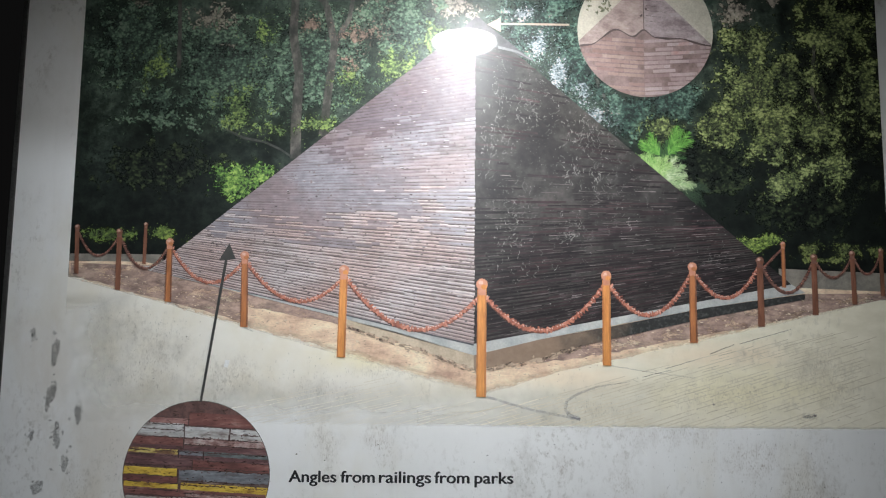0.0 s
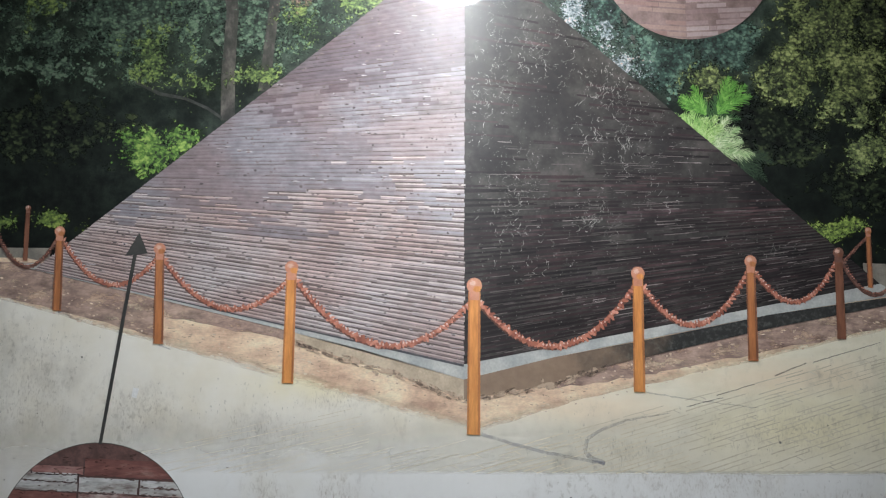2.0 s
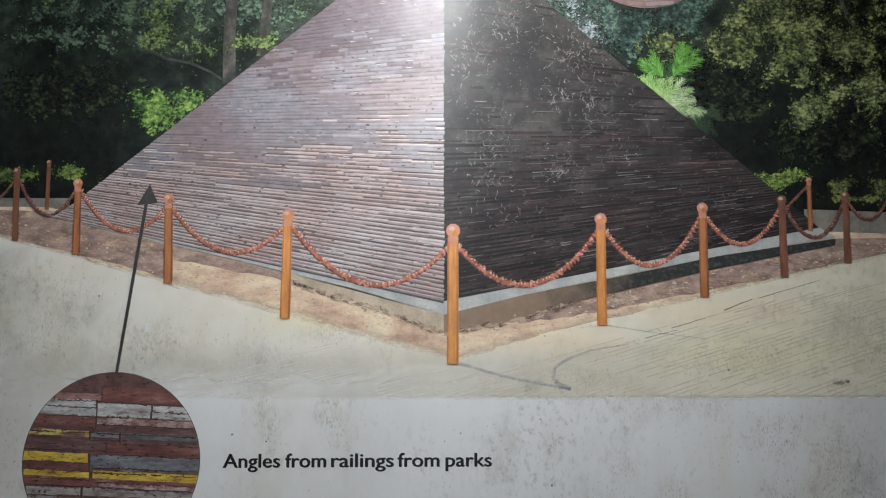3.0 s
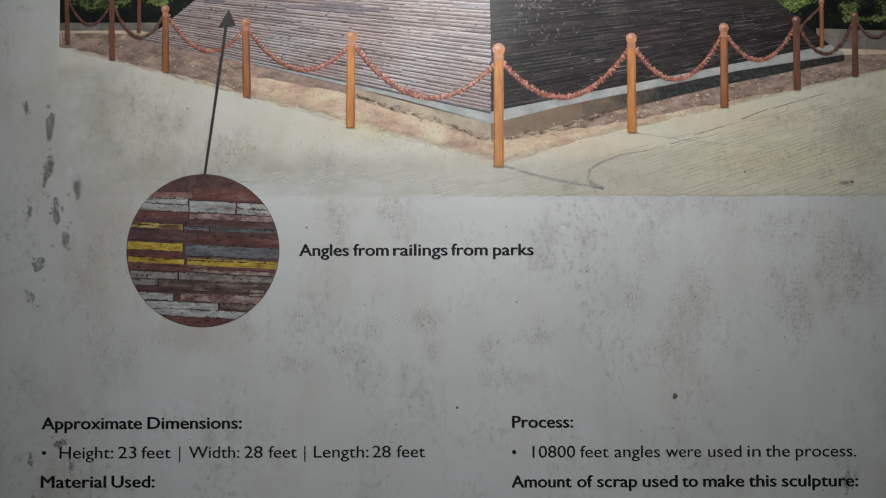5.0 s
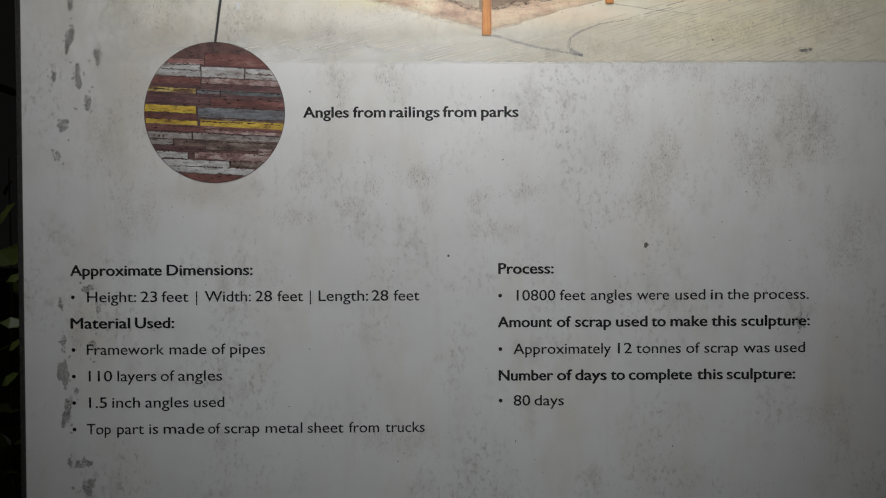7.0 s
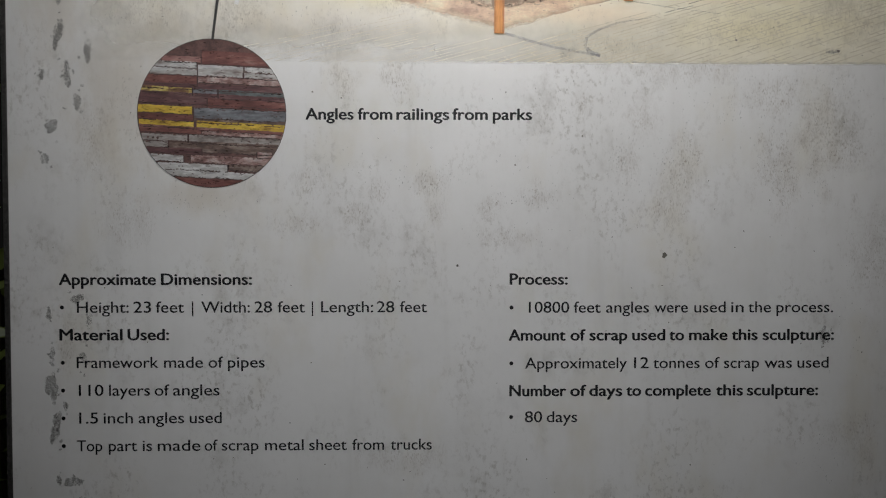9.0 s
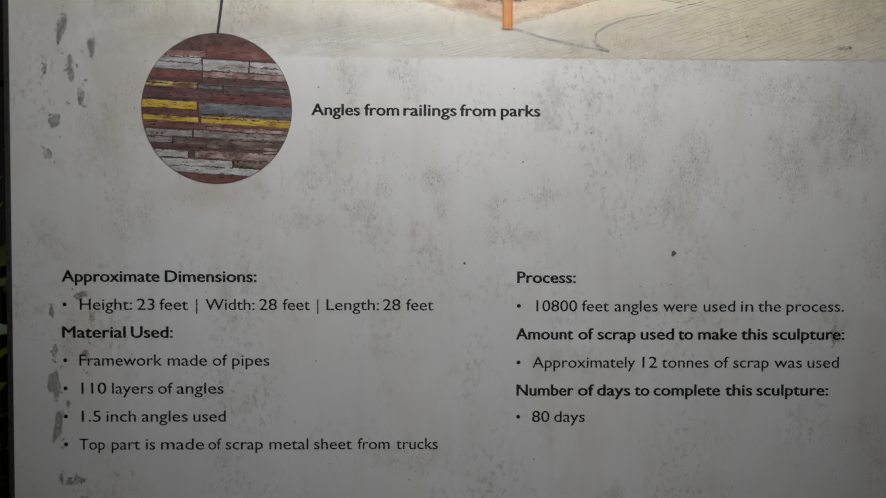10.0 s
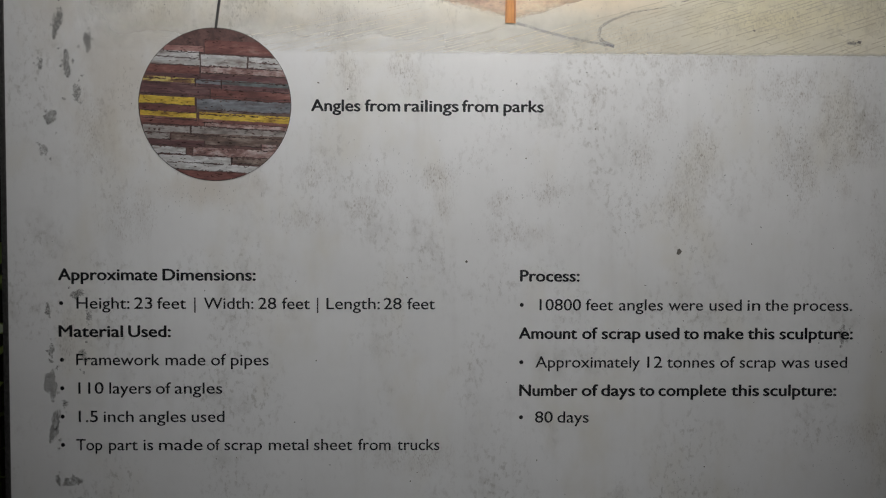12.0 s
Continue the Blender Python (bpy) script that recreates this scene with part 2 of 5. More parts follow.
PAPER = paper_material()
PAVING = paving_material()
INK_BLACK = ink("text_ink", [(0, (0.006, 0.006, 0.007)), (1, (0.014, 0.014, 0.015))], island=False, speckle=0.1, dust_haze=0.1)
INK_GREY = ink("arrow_ink", [(0, (0.035, 0.035, 0.034)), (1, (0.06, 0.058, 0.052))], island=False, speckle=0.1)
EDGE = plain("worn_metal_edge", (0.06, 0.058, 0.055), 0.5, 0.5, 0.9, 420.0, 0.9)
STEEL = plain("painted_steel", (0.05, 0.05, 0.052), 0.5, 0.3)
BACK = plain("panel_core", (0.25, 0.25, 0.25), 0.7)

# ---- helpers for things ----


def part(name, bm, material, parent, label=""):
    """Links a bmesh (or ready mesh) as one mesh object under a thing or a part."""
    if isinstance(bm, bmesh.types.BMesh):
        me = bpy.data.meshes.new(name)
        bm.to_mesh(me)
        bm.free()
    else:
        me = bm
    me.materials.append(material)
    ob = new(name, me)
    ob.parent = parent
    if label:
        ob["label"] = label
    return ob


def block(bm, x0, x1, y0, y1, z0, z1, bevel=0.0):
    made = bmesh.ops.create_cube(bm, size=1.0, matrix=Matrix.LocRotScale(
        ((x0 + x1) / 2, (y0 + y1) / 2, (z0 + z1) / 2), None, (x1 - x0, y1 - y0, z1 - z0)))
    if bevel:
        edges = list({e for v in made["verts"] for e in v.link_edges})
        bmesh.ops.bevel(bm, geom=edges, offset=bevel, segments=2, affect="EDGES")
    return bm


class Flat:
    """Printed shapes in one layer of the sheet, in millimetres of the sheet (x right, z up)."""

    def __init__(self, layer, feather=0.0):
        self.y, self.v, self.f, self.feather, self.cover = -0.00003 * layer, [], [], feather, []

    def poly(self, pts):
        area = sum(a[0] * b[1] - b[0] * a[1] for a, b in zip(pts, pts[1:] + pts[:1]))
        if area < 0:
            pts = pts[::-1]
        k = len(self.v)
        y = self.y - 0.0000012 * (len(self.f) % 24)
        self.v += [(x * 0.001, y, z * 0.001) for x, z in pts]
        self.f.append(tuple(range(k, k + len(pts))))
        if self.feather:
            # a fading rim round the shape, as the printed photograph is soft
            n, rim = len(pts), []
            for i in range(n):
                (xa, za), (xb, zb), (xc, zc) = pts[i - 1], pts[i], pts[(i + 1) % n]
                da, db = math.hypot(xb - xa, zb - za) or 1, math.hypot(xc - xb, zc - zb) or 1
                nx, nz = (zb - za) / da + (zc - zb) / db, (xa - xb) / da + (xb - xc) / db
                q = self.feather / max(0.5, math.hypot(nx, nz))
                rim.append(((xb + nx * q) * 0.001, y, (zb + nz * q) * 0.001))
            self.v += rim
            self.cover += [1.0] * n + [0.0] * n
            self.f += [(k + i, k + n + i, k + n + (i + 1) % n, k + (i + 1) % n) for i in range(n)]

    def line(self, pts, w, taper=1.0):
        n = len(pts) - 1
        for i in range(n):
            (x0, z0), (x1, z1) = pts[i], pts[i + 1]
            d = math.hypot(x1 - x0, z1 - z0) or 1
            a, b = w * (1 + (taper - 1) * i / n) / 2, w * (1 + (taper - 1) * (i + 1) / n) / 2
            nx, nz = -(z1 - z0) / d, (x1 - x0) / d
            self.poly([(x0 + nx * a, z0 + nz * a), (x1 + nx * b, z1 + nz * b), (x1 - nx * b, z1 - nz * b), (x0 - nx * a, z0 - nz * a)])

    def blob(self, x, z, rx, rz, n=6, turn=None, ragged=0.35):
        turn = R.uniform(0, 6.28) if turn is None else turn
        pts = []
        for i in range(n):
            a, r = 6.2832 * i / n, 1 + R.uniform(-ragged, ragged)
            u, w = rx * r * math.cos(a), rz * r * math.sin(a)
            pts.append((x + u * math.cos(turn) - w * math.sin(turn), z + u * math.sin(turn) + w * math.cos(turn)))
        self.poly(pts)

    def disc_strip(self, cx, cz, r, x0, x1, low, high, step=2.0):
        """The strip low(x)..high(x) between x0 and x1, cut off by the circle."""
        x0, x1 = max(x0, cx - r + 0.05), min(x1, cx + r - 0.05)
        if x1 <= x0:
            return
        n = max(1, int((x1 - x0) / step))
        top, bot = [], []
        for i in range(n + 1):
            x = x0 + (x1 - x0) * i / n
            h = math.sqrt(max(0, r * r - (x - cx) ** 2))
            a, b = max(low(x), cz - h), min(high(x), cz + h)
            if b - a > 0.02:
                top.append((x, b)), bot.append((x, a))
            elif len(top) > 1:
                self.poly(bot + top[::-1])
                top, bot = [], []
            else:
                top, bot = [], []
        if len(top) > 1:
            self.poly(bot + top[::-1])

    def done(self, name, material, parent, label="", kind=""):
        me = bpy.data.meshes.new(name)
        me.from_pydata(self.v, [], self.f)
        if self.feather:
            me.attributes.new("cover", "FLOAT", "POINT").data.foreach_set("value", self.cover)
        ob = part(name, me, material, parent, label)
        if kind:
            ob["kind"] = kind
        return ob


R = random.Random(7)

# ---- ground ----
bm = bmesh.new()
bmesh.ops.create_grid(bm, x_segments=60, y_segments=60, size=30.0)
for v in bm.verts:
    v.co.z = 0.02 * noise.noise(v.co * 0.6) * min(1.0, v.co.length / 3)
ground = part("ground", bm, plain("garden_soil", (0.06, 0.05, 0.035), 0.95, 0, 0.8, 6.0, 0.5), None)
tagged(ground, "bare dark garden soil under the sign", "ground", kind="structure")

# ---- the sign ----
LEFT, RIGHT, BOTTOM, TOP = -0.4525, 0.5600, 0.8400, 1.9075
sign = tagged(new("information_sign"), "weathered laminated information sign with a printed pyramid photograph", "sign")
bm = bmesh.new()
block(bm, LEFT, RIGHT, 0.0005, 0.004, BOTTOM, TOP)
part("core", bm, BACK, sign, "grey composite panel core")
sheet = Flat(0)
sheet.poly([(LEFT * 1000, BOTTOM * 1000), (RIGHT * 1000, BOTTOM * 1000), (RIGHT * 1000, TOP * 1000), (LEFT * 1000, TOP * 1000)])
sheet.done("printed_sheet", PAPER, sign, "dirty white printed sheet under clear film")


def edge_strip(x0, x1, z0, z1):
    b = bmesh.new()
    block(b, x0, x1, -0.0012, 0.012, z0, z1, 0.0008)
    part("edge_strip", b, EDGE, sign, "worn dark metal edge strip")


edge_strip(LEFT - 0.0055, LEFT, BOTTOM, TOP)
edge_strip(RIGHT, RIGHT + 0.0055, BOTTOM, TOP)
edge_strip(LEFT - 0.0055, RIGHT + 0.0055, TOP, TOP + 0.0055)
edge_strip(LEFT - 0.0055, RIGHT + 0.0055, BOTTOM - 0.0055, BOTTOM)
for x in (-0.30, 0.40):
    bm = bmesh.new()
    block(bm, x - 0.025, x + 0.025, 0.013, 0.053, -0.05, TOP, 0.003)
    part("leg", bm, STEEL, sign)
bm = bmesh.new()
block(bm, LEFT - 0.02, RIGHT + 0.02, -0.33, 0.075, TOP + 0.0060, TOP + 0.024, 0.003)
part("hood", bm, STEEL, sign, "dark sheet-metal hood")

# ---- the lamp under the hood ----
led = tagged(new("ceiling_lamp"), "round white surface-mounted lamp, switched on, under the hood", "lamp")
led.location = LAMP


def lathe(profile, n=40):
    b = bmesh.new()
    rings = [[b.verts.new((r * math.cos(6.28318 * i / n), r * math.sin(6.28318 * i / n), z)) for i in range(n)] for r, z in profile]
    for p0, p1 in zip(rings, rings[1:]):
        for i in range(n):
            b.faces.new((p0[i], p0[(i + 1) % n], p1[(i + 1) % n], p1[i]))
    b.faces.new(rings[0]), b.faces.new(rings[-1])
    bmesh.ops.recalc_face_normals(b, faces=b.faces)
    return b


part("housing", lathe([(0.046, 0.0320), (0.050, 0.028), (0.050, 0.000), (0.047, -0.0015), (0.0435, 0.003)]), plain("lamp_white", (0.75, 0.75, 0.74), 0.4), led)
part("diffuser", lathe([(0.0430, 0.0025), (0.0420, -0.002), (0.036, -0.0055), (0.024, -0.0080), (0.010, -0.0090)]), glow("lamp_diffuser", (1.0, 0.985, 0.955), LAMP_GLOW), led, "glowing white diffuser")

# ---- the added floodlight, unseen, stands in for general light ----
mast = tagged(new("floodlight"), "added unseen floodlight on a steel pole, fills in general light on the sign", "floodlight")
mast.location = (FILL_LAMP[0], FILL_LAMP[1] - 0.12, 0)
bm = bmesh.new()
bmesh.ops.create_cone(bm, cap_ends=True, segments=20, radius1=0.045, radius2=0.03, depth=3.1, matrix=pose(0, -0.03, 1.5))
part("pole", bm, STEEL, mast)
bm = bmesh.new()
block(bm, -0.11, 0.11, 0.0, 0.06, 2.86, 3.04, 0.01)
part("housing", bm, STEEL, mast)

# ---- the printed photograph ----
photo = Flat(1)
PL, PR, PT = -390.0, 496.0, 1880.0
photo.poly([(PL, 1530), (PR, 1515), (PR, PT), (PL, PT)])


def woods_ink():
    """Out-of-focus woodland: black depths below, misty blue-green crowns above, blotched at three sizes."""
    m, t, p = nodes_of("woods_ink")
    c = t.nodes.new("ShaderNodeTexCoord")
    sep = t.nodes.new("ShaderNodeSeparateXYZ")
    t.links.new(c.outputs["Object"], sep.inputs[0])
    rise = maths(t, "ADD", sep.outputs["Z"], maths(t, "MULTIPLY_ADD", grain(t, 9.0), 0.30, -0.15))
    high = span(t, rise, 1.60, 1.83)
    away = span(t, maths(t, "ADD", sep.outputs["X"], maths(t, "MULTIPLY_ADD", grain(t, 7.0), 0.12, -0.06)), 0.46, 0.30)
    leaf = span(t, grain(t, 75.0, 1.0, 1.0, 6.0, 0.8), 0.36, 0.70)
    blot = span(t, grain(t, 24.0, 1.0, 1.0, 3.0), 0.34, 0.68)
    mist = mix_rgb(t, leaf, (0.026, 0.044, 0.036), (0.165, 0.225, 0.175))
    dark = mix_rgb(t, leaf, (0.002, 0.003, 0.0025), (0.012, 0.018, 0.013))
    fac = maths(t, "MULTIPLY", maths(t, "MULTIPLY", high, away), maths(t, "MULTIPLY_ADD", blot, 0.75, 0.25))
    t.links.new(mix_rgb(t, fac, dark, mist), p.inputs["Base Color"])
    laminate(t, p, 1.0, 0.15)
    return m


photograph = photo.done("photograph", woods_ink(), sign, "printed colour photograph of a pyramid among trees")


def in_photo(x, z, edge=2.5):
    return PL + edge < x < PR - edge and z < PT - edge


def leaf_mass_ink(name, stops, clumps, thin, dust_haze, size):
    """Leafage in print: ragged masses round the clumps, with gaps, lit tufts and single leaves."""
    m, t, p = nodes_of(name)
    c = t.nodes.new("ShaderNodeTexCoord")
    best = None
    top = max(q[4] / (q[2] * q[3]) for q in clumps)
    for cx, cz, rx, rz, share in clumps:
        off = t.nodes.new("ShaderNodeVectorMath")
        off.operation = "SUBTRACT"
        t.links.new(c.outputs["Object"], off.inputs[0])
        off.inputs[1].default_value = (cx * 0.001, 0, cz * 0.001)
        sc = t.nodes.new("ShaderNodeVectorMath")
        sc.operation = "MULTIPLY"
        t.links.new(off.outputs[0], sc.inputs[0])
        sc.inputs[1].default_value = (850.0 / rx, 0, 850.0 / rz)
        ln = t.nodes.new("ShaderNodeVectorMath")
        ln.operation = "LENGTH"
        t.links.new(sc.outputs[0], ln.inputs[0])
        near = maths(t, "SUBTRACT", 0.62 + 0.38 * min(1.0, 1.6 * share / (rx * rz) / top), ln.outputs["Value"])
        best = near if best is None else maths(t, "MAXIMUM", best, near)
    tuft = grain(t, 48.0, 1.0, 1.0, 3.0)
    leaf = grain(t, 430.0 / size, 1.0, 1.15, 4.0, 0.7)
    cover = maths(t, "ADD", best, maths(t, "ADD", maths(t, "MULTIPLY_ADD", tuft, 2.2, -1.1), maths(t, "MULTIPLY_ADD", leaf, 1.7, -0.85)))
    # single leaves, each with its own tone, paler in the middle, in tufts that catch the light
    cells = t.nodes.new("ShaderNodeTexVoronoi")
    cells.inputs["Scale"].default_value = 780.0 / size
    t.links.new(coords(t, 1.0, 1.25, 20.0), cells.inputs["Vector"])
    own = t.nodes.new("ShaderNodeSeparateColor")
    t.links.new(cells.outputs["Color"], own.inputs[0])
    fac = maths(t, "ADD", maths(t, "MULTIPLY_ADD", leaf, 2.2, -1.1), maths(t, "MULTIPLY_ADD", tuft, 2.6, -0.95))
    fac = maths(t, "ADD", fac, maths(t, "MULTIPLY_ADD", own.outputs[0], 0.75, -0.25))
    fac = maths(t, "ADD", fac, maths(t, "MULTIPLY_ADD", cells.outputs["Distance"], -0.55, 0.12))
    col = ramp(t, fac, [(0.0, tuple(0.35 * v for v in stops[0][1]))] + [(0.08 + 0.92 * q, v) for q, v in stops])
    t.links.new(col, p.inputs["Base Color"])
    t.links.new(span(t, cover, thin, thin + 0.25), p.inputs["Alpha"])
    laminate(t, p, 1.0, dust_haze)
    return m


def leaves(layer, name, stops, clumps, n, size, spread, label, speckle=0.3, dust_haze=1.0, thin=0.12):
    """Printed foliage: clumps (x, z, rx, rz, share), a ragged mass with loose leaf shapes over it."""
    mass = Flat(layer + 0.02)
    dense = max(c[4] / (c[2] * c[3]) for c in clumps)
    for i in range(111):
        for j in range(43):
            # only the patches of the sheet that the clumps reach
            x, z = PL + 8 * i, 1536 + 8 * j
            if any(0.62 + 0.38 * min(1.0, 1.6 * c[4] / (c[2] * c[3]) / dense) - 0.85 * math.hypot((x + 4 - c[0]) / c[2], (z + 4 - c[1]) / c[3]) > thin - 0.62 for c in clumps):
                mass.poly([(x, z), (min(PR, x + 8), z), (min(PR, x + 8), min(PT, z + 8)), (x, min(PT, z + 8))])
    mass.v = [(x, mass.y, z) for x, _, z in mass.v]
    mass.done(name, leaf_mass_ink(name + "_mass_ink", stops, clumps, thin, dust_haze, size), photograph, label, "stuff")
    f = Flat(layer + 0.2)
    total = sum(c[4] for c in clumps)
    for cx, cz, rx, rz, share in clumps:
        count = int(0.30 * n * share / total)
        knots = []
        for _ in range(max(4, count // 8)):
            a, r = R.uniform(0, 6.2832), math.sqrt(R.random())
            knots.append((cx + rx * r * math.cos(a), cz + rz * r * math.sin(a)))
        for _ in range(count):
            kx, kz = R.choice(knots)
            x, z = kx + R.gauss(0, spread), kz + R.gauss(0, spread * 0.8)
            if not in_photo(x, z, size * 1.5):
                continue
            s = size * R.uniform(0.2, 0.62)
            f.blob(x, z, s, s * R.uniform(0.3, 0.7), R.choice((4, 5, 5, 6)), ragged=0.5)
    return f.done(name, ink(name + "_ink", stops, scale=24.0, speckle=speckle, dust_haze=dust_haze, spread=0.4, swing=1.8), photograph, label, "stuff")


G0, G1, G2 = (0.016, 0.030, 0.022), (0.060, 0.104, 0.072), (0.16, 0.25, 0.16)
# pale sky between the crowns
leaves(2, "printed_sky", [(0, (0.22, 0.20, 0.165)), (0.5, (0.32, 0.285, 0.235)), (1, (0.42, 0.38, 0.32))],
       [(-245, 1815, 34, 22, 4), (-225, 1790, 26, 20, 3), (-60, 1832, 45, 22, 4), (20, 1838, 40, 22, 4), (185, 1848, 40, 12, 2), (335, 1835, 30, 26, 3), (-330, 1834, 15, 8, 1), (380, 1852, 16, 12, 1)], 260, 2.4, 6.0, "pale printed sky between the crowns", 0.15, thin=0.30)
leaves(3, "printed_foliage", [(0, G0), (0.5, G1), (0.85, G2), (1, (0.17, 0.22, 0.17))],
       [(-330, 1790, 62, 60, 5), (-230, 1760, 75, 70, 6), (-130, 1770, 80, 70, 7), (-40, 1815, 60, 50, 5), (-300, 1720, 80, 50, 0.6)], 6500, 2.2, 10.0, "dark green printed tree crowns", thin=0.25)
leaves(3.4, "printed_foliage", [(0, (0.003, 0.0045, 0.003)), (0.5, (0.011, 0.017, 0.010)), (1, (0.05, 0.066, 0.03))],
       [(420, 1700, 75, 120, 6), (470, 1800, 40, 70, 4), (300, 1660, 60, 40, 1.5), (-300, 1650, 90, 36, 0.8), (400, 1610, 90, 30, 0.8)], 2200, 2.4, 10.0, "nearly black printed undergrowth", 0.3, 0.15)
# trunks
TRUNK = ink("trunk_ink", [(0, (0.01875, 0.0195, 0.01725)), (0.5, (0.05625, 0.05325, 0.04725)), (1, (0.1425, 0.1312, 0.1162))], island=False, scale=75.0, sx=1.3, sz=0.8, speckle=0.5, fine=240.0)
TWIG = ink("twig_dark_ink", [(0, (0.02, 0.022, 0.02)), (1, (0.07, 0.072, 0.066))], island=False, scale=90.0)
for pts, w in (([(-151, 1660), (-152, 1700), (-150, 1755), (-158, 1800), (-156, 1870)], 12), ([(-122, 1685), (-118, 1730), (-112, 1790), (-122, 1835), (-150, 1870)], 9.5),
               ([(-112, 1790), (-96, 1820), (-88, 1870)], 6), ([(-283, 1760), (-284, 1800), (-287, 1870)], 5), ([(-228, 1692), (-208, 1682), (-186, 1678), (-168, 1670), (-156, 1662)], 3.0),
               ([(440, 1700), (420, 1740), (425, 1800)], 5), ([(190, 1730), (172, 1770), (165, 1830)], 4)):
    trunk = Flat(4)
    trunk.line(pts, w, 0.7)
    trunk.done("printed_trunk", TRUNK if w > 3 else TWIG, photograph, "grey-brown printed tree trunk")
leaves(5, "printed_foliage", [(0, (0.02, 0.04, 0.018)), (0.4, (0.075, 0.125, 0.04)), (1, (0.28, 0.38, 0.11))],
       [(-212, 1715, 36, 34, 4), (-40, 1765, 40, 26, 4), (-95, 1745, 40, 30, 2), (-170, 1690, 40, 20, 1), (0, 1800, 24, 30, 3), (-130, 1700, 30, 18, 1), (-190, 1800, 50, 40, 1.5), (-310, 1760, 70, 70, 1)], 2900, 1.8, 5.5, "sunlit yellow-green printed leaves", thin=0.5)
leaves(5.32, "printed_foliage", [(0, (0.09, 0.065, 0.05)), (0.6, (0.20, 0.14, 0.11)), (1, (0.30, 0.21, 0.17))],
       [(-80, 1802, 34, 14, 3), (-140, 1812, 20, 10, 1.5), (-95, 1768, 26, 20, 0.8)], 900, 2.0, 8.0, "reddish-brown printed blossom", thin=0.45)
leaves(6, "printed_bush", [(0, (0.02, 0.05, 0.012)), (0.5, (0.10, 0.21, 0.035)), (1, (0.32, 0.45, 0.11))],
       [(-210, 1632, 26, 18, 4), (-190, 1645, 18, 10, 2), (-232, 1640, 12, 10, 1)], 900, 2.1, 5.5, "bright green printed bush")
leaves(6.12, "printed_hedge", [(0, (0.03, 0.05, 0.012)), (0.5, (0.10, 0.16, 0.03)), (1, (0.26, 0.34, 0.07))],
       [(-350, 1574, 40, 7, 4), (-292, 1577, 16, 7, 2), (-250, 1566, 22, 10, 0.7)], 700, 1.8, 3.5, "clipped yellow-green printed hedge")
# glittering crowns beside the dark face
leaves(5.6, "printed_foliage", [(0, (0.010, 0.024, 0.020)), (0.45, (0.032, 0.070, 0.055)), (1, (0.14, 0.23, 0.175))],
       [(110, 1815, 50, 45, 5), (165, 1765, 40, 50, 4), (215, 1715, 40, 28, 3), (260, 1730, 40, 30, 2), (140, 1850, 60, 25, 2)], 3000, 2.2, 7.0, "blue-green printed crowns", thin=0.2)
leaves(6.24, "printed_foliage", [(0, (0.08, 0.12, 0.13)), (0.5, (0.24, 0.28, 0.30)), (0.85, (0.46, 0.48, 0.51)), (1, (0.44, 0.30, 0.25))],
       [(140, 1760, 26, 30, 4), (115, 1795, 26, 26, 4), (178, 1712, 30, 20, 4), (100, 1830, 40, 24, 3), (165, 1740, 16, 26, 2)], 2600, 1.4, 7.0, "glittering pale printed leaves", thin=0.62)
leaves(6.48, "printed_foliage", [(0, (0.02, 0.03, 0.012)), (0.35, (0.085, 0.115, 0.04)), (0.65, (0.20, 0.25, 0.085)), (1, (0.44, 0.50, 0.21))],
       [(352, 1745, 48, 42, 7), (320, 1705, 34, 34, 4), (395, 1755, 34, 40, 4), (345, 1800, 40, 24, 3), (420, 1700, 40, 40, 4), (452, 1815, 60, 60, 6), (385, 1640, 26, 18, 2), (375, 1625, 14, 8, 1), (440, 1660, 40, 40, 1.2), (250, 1700, 30, 20, 1), (375, 1695, 46, 56, 6), (478, 1745, 34, 70, 4)], 6000, 2.0, 6.0, "olive-green printed tree crown")
leaves(7, "printed_bush", [(0, (0.03, 0.055, 0.012)), (0.45, (0.15, 0.23, 0.04)), (1, (0.42, 0.52, 0.13))],
       [(345, 1570, 20, 9, 5), (368, 1576, 14, 6, 2)], 560, 1.6, 3.0, "bright yellow-green printed bush")
leaves(7.32, "printed_bush", [(0, (0.03, 0.045, 0.012)), (0.5, (0.10, 0.13, 0.035)), (1, (0.26, 0.30, 0.09))],
       [(414, 1568, 18, 10, 3), (450, 1566, 20, 9, 3), (482, 1564, 14, 8, 2), (430, 1555, 60, 7, 2)], 800, 1.6, 3.2, "olive printed bushes", thin=0.35)


